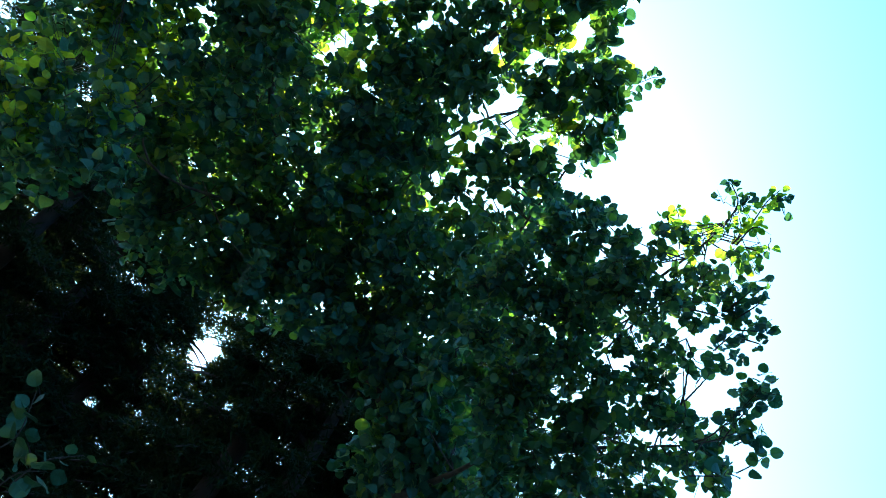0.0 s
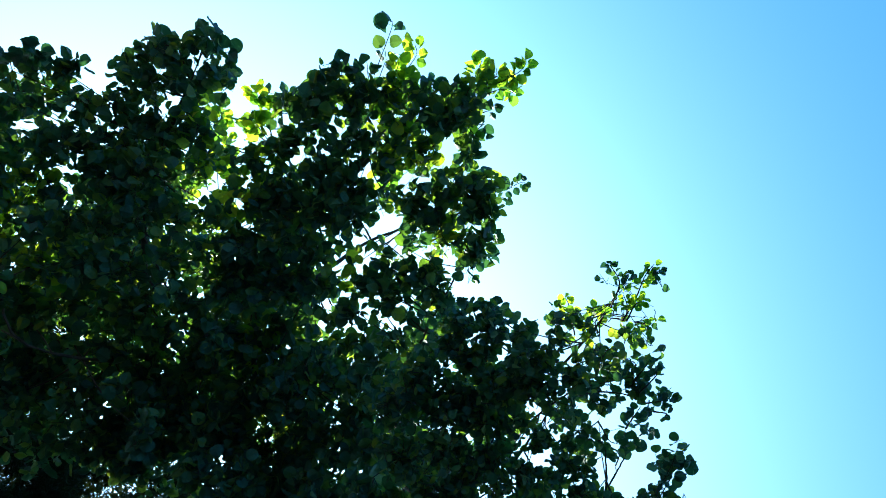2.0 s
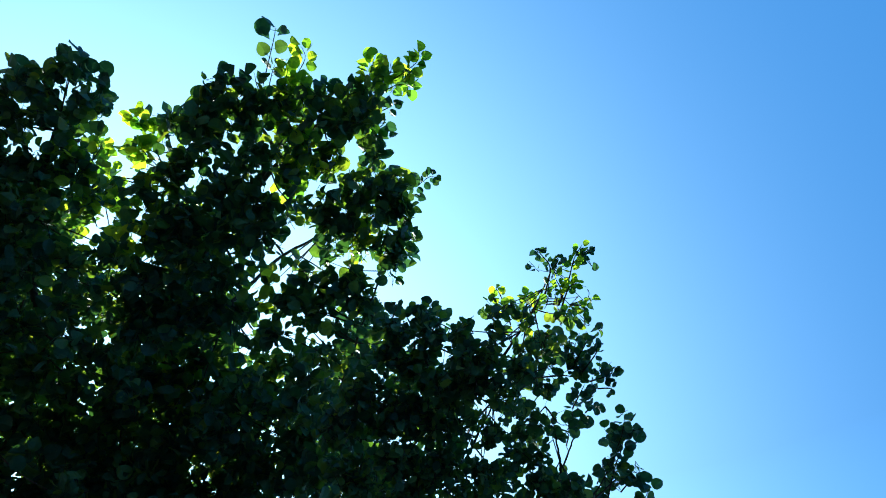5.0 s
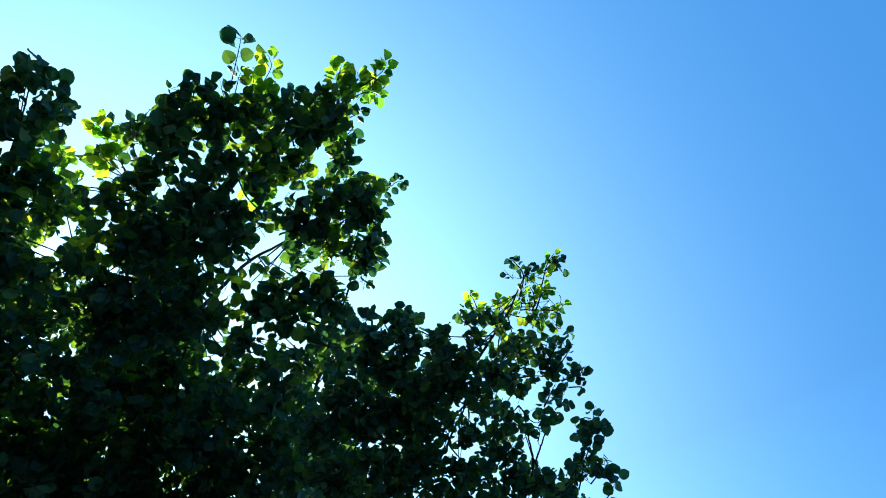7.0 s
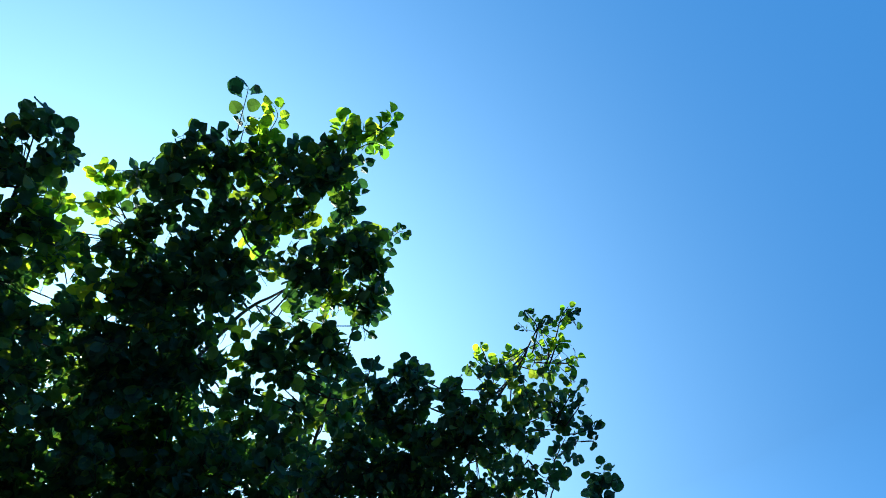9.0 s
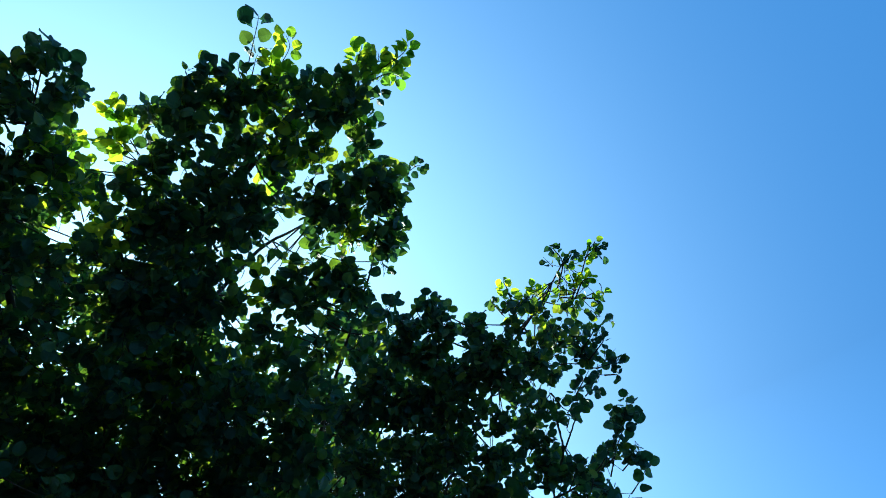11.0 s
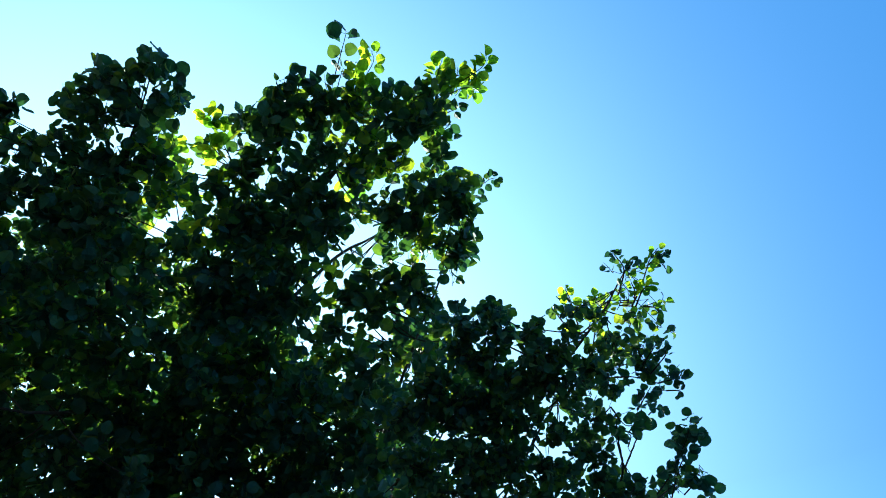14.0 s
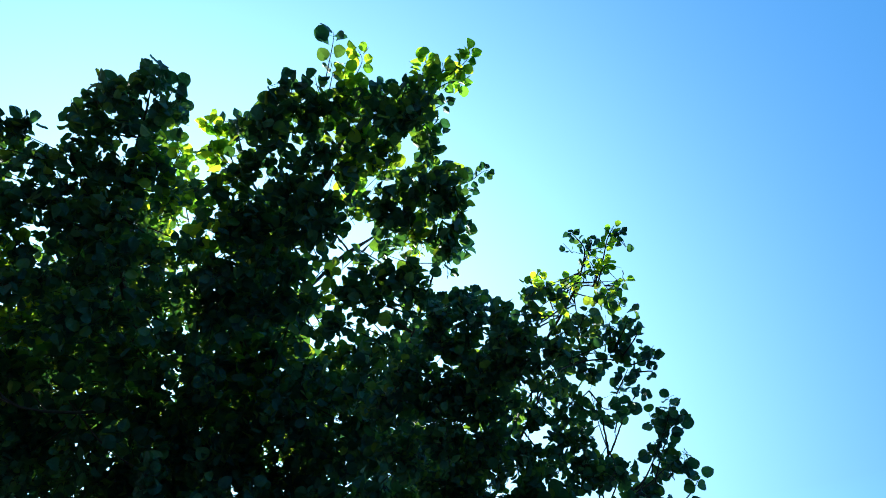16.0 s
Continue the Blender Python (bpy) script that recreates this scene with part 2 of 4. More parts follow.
def clump(x, y, z, radius, leaves, size, young_lit=False):
    """A bunch of leafy twigs round a point, fed by a side branch from the nearest limb."""
    c = np.array((x, y, z))
    wood = np.concatenate(bones)
    root = wood[np.argmin(((wood[:, :3] - c) ** 2).sum(axis=1))]
    v, f = [], []
    mid = (root[:3] + c) / 2 + some_way() * np.linalg.norm(c - root[:3]) * 0.05 + DOWN * 0.01
    r = min(0.004, root[3] * 0.7)
    path = smooth_path([(*root[:3], r), (*mid, r * 0.8), (*c, r * 0.4)], 3)
    side_wood.append(path)
    tube(path, 5, v, f)
    part("branch", mesh_of("branch", v, f, twig_mat), tree)
    left = leaves
    while left > 0:
        out = some_way()
        tip = c + out * radius * rng.uniform(0.2, 1.0) ** 0.5
        way = unit(out * 0.6 + some_way() * 0.6 + np.array((0, 0, 0.5)))
        length = size * rng.uniform(1.2, 2.4)
        start = tip - way * length
        if rng.random() < 0.5:
            twig(c + (start - c) * 0.3, start, 0.0016)
        twig(start, tip, 0.0012)
        for k in range(min(left, 5)):
            at = start + (tip - start) * (k + 0.6) / 5
            side = unit(np.cross(way, some_way()))
            along = unit(side + way * 0.5 + DOWN * rng.uniform(0.0, 0.8))
            face = unit(some_way() + np.array((0, 0, 0.45)))
            s = size * rng.uniform(0.55, 1.18)
            # flagged clumps: part of the leaves get the colour of sun shining through
            (lit_leaves if young_lit and rng.random() < 0.45 else foliage).grow(at + along * s * 0.28, along, face, s)
        left -= 5


single = []
pieces = [mesh_of("leaf", s, f, shaded_piece_mat) for s, f in SHAPES]
young_lit_pieces = [mesh_of("leaf", s, f, young_lit_piece_mat) for s, f in SHAPES]
shrub_pieces = [mesh_of("leaf", s, f, shrub_leaf_mat) for s, f in SHAPES]


def shoot(points, leaves, size, owner=None, young_lit=False):
    """A young shoot at the rim of the crown, with its single leaves set alternately along it."""
    path = smooth_path([(*p, 0.0026 - 0.0016 * i / (len(points) - 1)) for i, p in enumerate(points)], 4)
    v, f = [], []
    tube(path, 5, v, f)
    stem = part("twig", mesh_of("twig", v, f, twig_mat), owner or tree)
    if owner is None:
        near = np.concatenate(bones + side_wood)[:, :3]
        root = near[np.argmin(((near - path[0, :3]) ** 2).sum(axis=1))]
        if np.linalg.norm(root - path[0, :3]) < 0.3:
            twig(root, path[0, :3], 0.002)
    for k in range(leaves):
        s = 0.25 + 0.75 * (k + 0.5) / leaves if k < leaves - 1 else 1.0
        q = s * (len(path) - 1)
        i = min(int(q), len(path) - 2)
        at = path[i, :3] + (path[i + 1, :3] - path[i, :3]) * (q - i)
        way = unit(path[i + 1, :3] - path[i, :3])
        side = unit(np.cross(way, LIT) * (1 if k % 2 else -1) + some_way() * 0.45)
        along = unit(side * (1.0 if s < 1 else 0.3) + way * 0.6 + DOWN * rng.uniform(0, 0.25))
        face = unit(some_way() * 0.75 + np.array((0.1, -0.5, -0.6)))
        z = size * rng.uniform(0.8, 1.15)
        at = at + along * z * 0.28
        single.append(1)
        if owner is None and len(single) > 700:
            (lit_leaves if young_lit else foliage).grow(at, along, face, z)
            continue
        # flagged shoots wear the yellower leaves with sunlight put into their colour
        ob = part("leaf", (shrub_pieces if owner else young_lit_pieces if young_lit else pieces)[rng.integers(len(pieces))], stem)
        turn = leaf_turn(along, face)
        ob.matrix_basis = Matrix(((*turn[0] * z, at[0]), (*turn[1] * z, at[1]), (*turn[2] * z, at[2]), (0, 0, 0, 1)))


# <trunk>
limb([(-0.76, 3.65, -0.08, 0.085), (-0.75, 3.62, 0.15, 0.068), (-0.77, 3.53, 0.90, 0.060), (-0.74, 3.45, 1.80, 0.054), (-0.72, 3.37, 2.87, 0.045)], "trunk")
# </trunk>
# <limbs>
limb([(-0.72, 3.37, 2.87, 0.045), (-1.60, 2.64, 3.86, 0.035), (-1.53, 2.06, 4.08, 0.024), (-1.10, 1.66, 4.10, 0.020), (-0.85, 1.41, 4.25, 0.012), (-0.72, 1.24, 4.32, 0.006)])
limb([(-0.72, 3.37, 2.87, 0.045), (-1.99, 2.45, 3.72, 0.024), (-1.92, 1.78, 3.79, 0.016), (-1.74, 1.34, 3.91, 0.014), (-1.58, 1.06, 4.07, 0.007)])
limb([(-0.72, 3.37, 2.87, 0.0450), (-0.94, 2.87, 3.65, 0.0132), (-0.29, 1.97, 3.19, 0.0084), (-0.02, 1.70, 3.09, 0.0055), (0.14, 1.48, 3.10, 0.0034), (0.22, 1.28, 3.08, 0.0017)])
limb([(-1.26, 3.53, 2.71, 0.0400), (-0.48, 2.69, 2.89, 0.0078), (-0.13, 2.16, 3.12, 0.0050), (-0.00, 1.96, 3.21, 0.0029)])
limb([(-0.48, 2.69, 2.89, 0.0120), (-0.03, 2.41, 2.94, 0.0072), (0.27, 2.23, 2.97, 0.0029), (0.38, 2.11, 2.98, 0.0017)])
limb([(-1.18, 2.02, 3.98, 0.010), (-0.99, 2.00, 4.28, 0.008), (-0.82, 1.91, 4.25, 0.006), (-0.51, 1.63, 4.05, 0.005), (-0.30, 1.53, 3.97, 0.003)])
limb([(-1.10, 1.66, 4.10, 0.014), (-0.74, 1.38, 4.23, 0.009), (-0.45, 1.24, 4.26, 0.006), (-0.29, 1.14, 4.26, 0.003)])
limb([(-0.85, 1.41, 4.25, 0.010), (-0.92, 1.25, 4.28, 0.006), (-1.02, 1.12, 4.33, 0.003)])
limb([(-1.36, 1.81, 4.05, 0.012), (-1.29, 1.43, 4.16, 0.007), (-1.25, 1.22, 4.19, 0.003)])
limb([(-0.80, 2.53, 3.38, 0.012), (-0.58, 2.06, 3.58, 0.006), (-0.44, 1.83, 3.74, 0.004), (-0.39, 1.72, 3.83, 0.003)])
limb([(-0.33, 2.15, 3.35, 0.0140), (-0.17, 2.17, 3.20, 0.0060), (-0.04, 1.86, 3.08, 0.0034), (0.09, 1.68, 3.05, 0.0021), (0.26, 1.59, 3.04, 0.0013)])
limb([(0.27, 2.23, 2.97, 0.0060), (0.20, 1.98, 2.97, 0.0024), (0.17, 1.80, 3.05, 0.0008)])
limb([(-1.99, 2.45, 3.72, 0.010), (-2.20, 1.90, 3.26, 0.006), (-2.23, 1.53, 3.32, 0.004), (-2.53, 1.43, 3.28, 0.002)])
limb([(0.00, 2.55, 2.83, 0.0100), (0.31, 2.47, 2.79, 0.0036), (0.55, 2.36, 2.81, 0.0017), (0.75, 2.37, 2.86, 0.0013)])
limb([(-0.99, 2.00, 4.28, 0.006), (-1.04, 1.92, 4.32, 0.004), (-1.05, 1.78, 4.29, 0.003)])
limb([(0.27, 2.23, 2.97, 0.0050), (0.32, 2.04, 2.92, 0.0024), (0.38, 1.86, 2.94, 0.0013), (0.40, 1.78, 2.97, 0.0008)])
limb([(0.09, 1.68, 3.05, 0.0050), (0.23, 1.63, 3.01, 0.0018), (0.31, 1.66, 3.01, 0.0008), (0.37, 1.61, 3.03, 0.0008)])
limb([(0.17, 1.76, 3.01, 0.0030), (0.21, 1.80, 2.97, 0.0012), (0.25, 1.77, 2.96, 0.0008)])
limb([(0.158, 2.158, 2.921, 0.0045), (0.200, 2.030, 2.968, 0.0040), (0.199, 1.971, 3.033, 0.0030), (0.193, 1.905, 3.101, 0.0020)])
limb([(0.200, 2.030, 2.968, 0.0035), (0.229, 1.992, 3.002, 0.0030), (0.259, 1.945, 3.045, 0.0020)])
# </limbs>
# <clumps>
clump(-1.51, 0.92, 4.17, 0.07, 42, 0.051)
clump(-1.63, 0.94, 4.13, 0.08, 47, 0.051)
clump(-1.75, 0.93, 4.11, 0.07, 42, 0.051)
clump(-1.83, 0.99, 4.06, 0.07, 36, 0.051)
clump(-1.47, 1.03, 4.11, 0.08, 47, 0.051)
clump(-1.60, 1.06, 4.06, 0.09, 67, 0.051)
clump(-1.74, 1.05, 4.03, 0.10, 82, 0.051)
clump(-1.88, 1.10, 3.97, 0.08, 57, 0.051)
clump(-2.03, 1.08, 3.95, 0.08, 47, 0.051)
clump(-2.11, 0.99, 4.00, 0.07, 42, 0.051)
clump(-1.55, 1.19, 4.00, 0.10, 74, 0.051, True)
clump(-1.71, 1.19, 3.95, 0.12, 107, 0.051)
clump(-1.87, 1.21, 3.90, 0.11, 94, 0.051)
clump(-2.02, 1.22, 3.87, 0.11, 94, 0.051)
clump(-1.62, 1.30, 4.29, 0.07, 13, 0.056, True)
clump(-1.57, 1.40, 4.16, 0.07, 11, 0.056, True)
clump(-1.53, 1.34, 3.92, 0.09, 67, 0.051, True)
clump(-1.69, 1.36, 3.85, 0.12, 128, 0.051)
clump(-1.86, 1.37, 3.81, 0.12, 139, 0.051)
clump(-2.01, 1.36, 3.79, 0.12, 93, 0.051)
clump(-2.19, 1.24, 3.83, 0.12, 116, 0.051)
clump(-2.26, 1.37, 3.74, 0.13, 112, 0.051, True)
clump(-1.53, 1.54, 3.79, 0.07, 16, 0.051, True)
clump(-1.63, 1.53, 3.78, 0.09, 54, 0.051)
clump(-1.79, 1.53, 3.74, 0.12, 93, 0.051)
clump(-1.97, 1.53, 3.68, 0.12, 93, 0.051)
clump(-2.14, 1.50, 3.67, 0.12, 93, 0.051)
clump(-1.51, 1.70, 3.71, 0.08, 25, 0.052)
clump(-1.67, 1.70, 3.66, 0.10, 65, 0.051)
clump(-1.86, 1.71, 3.61, 0.12, 93, 0.051)
clump(-2.05, 1.69, 3.58, 0.12, 93, 0.051)
clump(-2.23, 1.66, 3.57, 0.13, 112, 0.051, True)
clump(-1.98, 2.01, 3.75, 0.10, 36, 0.057)
clump(-2.14, 2.04, 3.70, 0.12, 55, 0.057)
clump(-2.33, 2.03, 3.68, 0.11, 48, 0.057)
clump(-2.55, 2.02, 3.65, 0.15, 157, 0.057)
clump(-1.59, 1.85, 3.60, 0.08, 38, 0.052)
clump(-2.14, 2.22, 3.60, 0.13, 74, 0.057)
clump(-2.37, 2.26, 3.54, 0.13, 74, 0.058)
clump(-1.94, 2.30, 3.58, 0.12, 105, 0.057)
clump(-2.61, 2.22, 3.53, 0.15, 157, 0.058)
clump(-1.41, 1.22, 4.34, 0.05, 5, 0.057)
clump(-1.43, 1.34, 4.27, 0.06, 14, 0.057, True)
clump(-1.19, 1.17, 4.14, 0.06, 27, 0.052)
clump(-1.28, 1.37, 3.98, 0.09, 67, 0.052, True)
clump(-1.18, 1.32, 4.05, 0.09, 67, 0.052)
clump(-1.07, 1.16, 4.18, 0.08, 47, 0.052)
clump(-0.98, 1.09, 4.25, 0.06, 31, 0.052)
clump(-1.06, 1.26, 4.13, 0.10, 74, 0.052)
clump(-0.93, 1.20, 4.20, 0.10, 74, 0.052)
clump(-0.82, 1.17, 4.24, 0.08, 50, 0.052)
clump(-0.71, 1.18, 4.25, 0.08, 47, 0.052, True)
clump(-0.90, 1.36, 4.11, 0.11, 94, 0.052)
clump(-1.05, 1.41, 4.03, 0.11, 94, 0.052)
clump(-1.19, 1.50, 3.93, 0.12, 139, 0.052)
clump(-1.33, 1.51, 3.88, 0.11, 113, 0.052, True)
clump(-0.58, 1.18, 4.19, 0.07, 36, 0.051)
clump(-0.45, 1.18, 4.21, 0.06, 25, 0.051)
clump(-0.35, 1.16, 4.26, 0.06, 21, 0.051, True)
clump(-0.26, 1.16, 4.30, 0.05, 12, 0.052, True)
clump(-0.70, 1.30, 4.17, 0.10, 74, 0.052, True)
clump(-0.54, 1.28, 4.12, 0.09, 67, 0.051)
clump(-0.41, 1.27, 4.12, 0.08, 50, 0.050)
clump(-0.37, 1.37, 4.11, 0.05, 22, 0.051)
clump(-0.41, 1.45, 4.06, 0.05, 22, 0.051)
clump(-0.76, 1.42, 4.08, 0.10, 74, 0.052, True)
clump(-0.58, 1.41, 4.09, 0.09, 67, 0.052, True)
clump(-0.48, 1.51, 4.00, 0.08, 57, 0.051)
clump(-0.37, 1.50, 4.01, 0.07, 42, 0.051)
clump(-0.30, 1.51, 4.01, 0.06, 27, 0.051)
clump(-0.37, 1.58, 3.95, 0.09, 80, 0.051)
clump(-0.28, 1.59, 3.94, 0.05, 27, 0.051)
clump(-0.50, 1.61, 3.93, 0.09, 72, 0.051)
clump(-0.62, 1.55, 3.98, 0.09, 60, 0.052)
clump(-0.76, 1.55, 3.99, 0.07, 20, 0.052)
clump(-0.90, 1.52, 4.00, 0.11, 94, 0.052)
clump(-0.89, 1.62, 3.93, 0.10, 89, 0.052)
clump(-1.05, 1.58, 3.93, 0.12, 128, 0.052)
clump(-1.23, 1.66, 3.82, 0.12, 139, 0.052)
clump(-1.37, 1.67, 3.77, 0.11, 113, 0.052)
clump(-1.07, 1.74, 3.82, 0.09, 80, 0.052)
clump(-0.61, 1.62, 3.93, 0.07, 44, 0.052)
clump(-0.49, 1.68, 3.87, 0.07, 44, 0.051, True)
clump(-0.38, 1.69, 3.86, 0.07, 50, 0.051)
clump(-0.32, 1.68, 3.86, 0.05, 27, 0.050)
clump(-0.38, 1.75, 3.82, 0.05, 33, 0.043)
clump(-0.64, 1.74, 3.84, 0.04, 5, 0.051)
clump(-0.69, 1.78, 3.81, 0.06, 32, 0.052)
clump(-0.61, 1.81, 3.77, 0.06, 38, 0.051)
clump(-0.53, 1.79, 3.78, 0.06, 38, 0.051)
clump(-0.50, 1.86, 3.72, 0.08, 80, 0.044)
clump(-0.85, 1.78, 3.81, 0.04, 8, 0.052, True)
clump(-0.82, 1.86, 3.75, 0.07, 44, 0.052)
clump(-0.93, 1.83, 3.76, 0.04, 6, 0.052, True)
clump(-0.71, 1.88, 3.72, 0.08, 61, 0.051)
clump(-0.87, 1.96, 3.68, 0.06, 38, 0.052)
clump(-1.16, 1.84, 3.73, 0.11, 113, 0.052)
clump(-1.29, 1.83, 3.70, 0.12, 139, 0.052)
clump(-1.30, 2.17, 3.84, 0.10, 75, 0.058)
clump(-1.41, 1.82, 3.66, 0.11, 113, 0.052)
clump(-1.59, 2.17, 3.75, 0.13, 130, 0.058)
clump(-1.43, 2.24, 3.74, 0.13, 130, 0.058, True)
clump(-1.01, 1.96, 3.66, 0.04, 6, 0.052)
clump(-1.02, 2.27, 3.82, 0.08, 47, 0.058)
clump(-0.88, 2.27, 3.85, 0.08, 47, 0.058)
clump(-0.63, 2.25, 3.86, 0.09, 56, 0.057)
clump(-1.21, 2.29, 3.77, 0.09, 64, 0.058)
clump(-1.08, 2.38, 3.73, 0.12, 105, 0.058)
clump(-0.78, 2.13, 3.49, 0.11, 130, 0.051)
clump(-1.30, 2.42, 3.65, 0.15, 157, 0.058)
clump(-1.48, 2.44, 3.60, 0.15, 157, 0.058)
clump(-1.69, 2.32, 3.63, 0.13, 130, 0.058)
clump(-0.24, 1.47, 3.11, 0.05, 91, 0.028)
clump(-0.27, 1.54, 3.06, 0.07, 133, 0.028)
clump(-0.16, 1.45, 3.13, 0.04, 66, 0.028)
clump(-0.14, 1.47, 3.06, 0.06, 108, 0.027)
clump(-0.19, 1.57, 3.04, 0.07, 147, 0.028)
clump(-0.05, 1.42, 3.02, 0.04, 66, 0.027)
clump(-0.03, 1.44, 2.94, 0.06, 133, 0.026)
clump(-0.09, 1.57, 2.96, 0.07, 162, 0.027)
clump(0.05, 1.33, 3.00, 0.04, 21, 0.025, True)
clump(0.10, 1.32, 2.99, 0.04, 18, 0.025, True)
clump(0.06, 1.36, 2.94, 0.05, 40, 0.024)
clump(-0.00, 1.52, 2.92, 0.06, 121, 0.026)
clump(0.14, 1.35, 2.98, 0.04, 14, 0.025, True)
clump(0.17, 1.44, 2.98, 0.06, 70, 0.025)
clump(0.10, 1.46, 2.91, 0.05, 78, 0.025)
clump(0.22, 1.37, 3.09, 0.04, 4, 0.026, True)
clump(0.24, 1.47, 3.10, 0.04, 23, 0.027, True)
clump(0.28, 1.43, 3.12, 0.04, 4, 0.027, True)
clump(0.25, 1.57, 3.09, 0.05, 48, 0.028)
clump(0.18, 1.68, 3.09, 0.06, 70, 0.028)
clump(0.27, 1.61, 3.03, 0.04, 40, 0.027)
clump(0.07, 1.55, 2.89, 0.06, 55, 0.026)
clump(0.31, 1.56, 3.05, 0.04, 7, 0.027)
clump(0.34, 1.63, 3.02, 0.04, 11, 0.027)
clump(0.31, 1.71, 2.99, 0.04, 7, 0.027)
clump(-0.36, 1.62, 3.02, 0.08, 192, 0.028)
clump(-0.43, 1.70, 2.97, 0.09, 167, 0.033)
clump(-0.29, 1.69, 2.97, 0.08, 192, 0.028)
clump(-0.19, 1.70, 2.97, 0.08, 170, 0.028)
clump(-0.07, 1.72, 2.96, 0.06, 63, 0.028)
clump(0.01, 1.77, 2.94, 0.04, 31, 0.028)
clump(0.11, 1.75, 2.96, 0.06, 51, 0.028)
clump(0.07, 1.85, 2.91, 0.06, 56, 0.028)
clump(0.13, 1.86, 2.92, 0.05, 45, 0.028)
clump(-0.04, 1.87, 2.89, 0.06, 96, 0.028)
clump(-0.16, 1.83, 2.90, 0.07, 133, 0.028)
clump(-0.28, 1.82, 2.90, 0.08, 170, 0.028)
clump(-0.43, 1.85, 2.89, 0.09, 167, 0.033)
clump(0.24, 1.77, 2.96, 0.04, 6, 0.028)
clump(0.14, 1.95, 2.87, 0.07, 133, 0.028)
clump(0.23, 1.96, 2.88, 0.04, 40, 0.028)
clump(0.35, 1.82, 2.95, 0.04, 10, 0.028)
clump(0.40, 1.79, 2.97, 0.04, 11, 0.028)
clump(0.34, 1.90, 2.92, 0.04, 8, 0.028)
clump(0.38, 1.94, 2.91, 0.04, 13, 0.028)
clump(0.44, 1.96, 2.91, 0.04, 7, 0.028)
clump(0.40, 2.31, 3.11, 0.06, 21, 0.037)
clump(0.31, 2.31, 3.05, 0.06, 62, 0.037)
clump(0.36, 2.41, 3.01, 0.07, 80, 0.038)
clump(0.22, 2.35, 2.97, 0.07, 48, 0.038)
clump(0.19, 2.45, 2.88, 0.08, 111, 0.038)
clump(0.05, 2.34, 2.90, 0.08, 53, 0.038)
clump(0.07, 2.45, 2.81, 0.09, 141, 0.038)
clump(-0.06, 2.38, 2.81, 0.09, 160, 0.038)
clump(-0.11, 2.27, 2.88, 0.09, 141, 0.038)
clump(-0.22, 2.31, 2.79, 0.10, 173, 0.038)
clump(-0.17, 2.45, 2.70, 0.10, 173, 0.038)
clump(-0.34, 2.38, 2.69, 0.11, 210, 0.038)
clump(-0.36, 2.23, 2.80, 0.10, 173, 0.038)
clump(-0.69, 2.92, 3.01, 0.15, 157, 0.057)
clump(-0.64, 3.11, 2.86, 0.15, 157, 0.058)
clump(-0.91, 2.76, 3.07, 0.15, 157, 0.057)
clump(-0.87, 2.96, 2.89, 0.15, 157, 0.058)
clump(-1.90, 1.53, 2.91, 0.10, 113, 0.047)
clump(-2.08, 1.44, 2.91, 0.11, 139, 0.047)
clump(-2.25, 1.35, 2.91, 0.11, 139, 0.047, True)
clump(-2.40, 1.27, 2.93, 0.10, 113, 0.047, True)
clump(-2.20, 1.24, 3.05, 0.11, 139, 0.047, True)
clump(-1.98, 1.34, 3.06, 0.11, 139, 0.047, True)
clump(-2.25, 1.47, 2.78, 0.09, 40, 0.047)
clump(-2.34, 1.43, 2.79, 0.09, 40, 0.047)
clump(-3.32, 1.52, 3.54, 0.15, 68, 0.063, True)
clump(-3.13, 1.50, 3.68, 0.15, 69, 0.063, True)
clump(-2.87, 1.56, 3.75, 0.16, 84, 0.063, True)
clump(-2.58, 1.57, 3.85, 0.16, 84, 0.062, True)
clump(-2.51, 1.77, 3.68, 0.15, 69, 0.062)
clump(-2.32, 1.70, 3.83, 0.15, 69, 0.062)
clump(-3.21, 1.78, 3.33, 0.15, 69, 0.063, True)
clump(-2.97, 1.82, 3.42, 0.15, 69, 0.063)
clump(-2.71, 1.94, 3.43, 0.15, 69, 0.063, True)
clump(-2.46, 1.98, 3.51, 0.12, 40, 0.062)
clump(-2.92, 2.03, 3.22, 0.13, 55, 0.063)
clump(-3.15, 2.03, 3.09, 0.13, 45, 0.063)
clump(-2.26, 1.90, 3.67, 0.13, 56, 0.062)
clump(-2.15, 2.10, 3.54, 0.12, 44, 0.062)
clump(-1.97, 2.28, 3.45, 0.13, 56, 0.062)
clump(-2.28, 2.03, 3.57, 0.13, 77, 0.055)
clump(-1.98, 2.06, 3.61, 0.13, 77, 0.055)
clump(-1.78, 2.10, 3.62, 0.12, 63, 0.055)
clump(-2.20, 2.33, 3.40, 0.16, 133, 0.056)
clump(-1.84, 2.39, 3.43, 0.16, 133, 0.056)
clump(-2.57, 2.33, 3.35, 0.18, 182, 0.056)
clump(-1.58, 2.48, 3.42, 0.16, 200, 0.056)
clump(-2.65, 1.76, 3.69, 0.16, 133, 0.055, True)
clump(-2.61, 1.50, 3.85, 0.16, 133, 0.055, True)
clump(-2.57, 1.29, 4.00, 0.13, 116, 0.055)
clump(-2.50, 1.13, 4.11, 0.10, 74, 0.055)
clump(-1.46, 1.52, 3.88, 0.06, 13, 0.052, True)
clump(-1.45, 1.66, 3.81, 0.08, 61, 0.053)
clump(-1.49, 1.78, 3.73, 0.09, 54, 0.053)
clump(-1.54, 1.93, 3.61, 0.10, 59, 0.053)
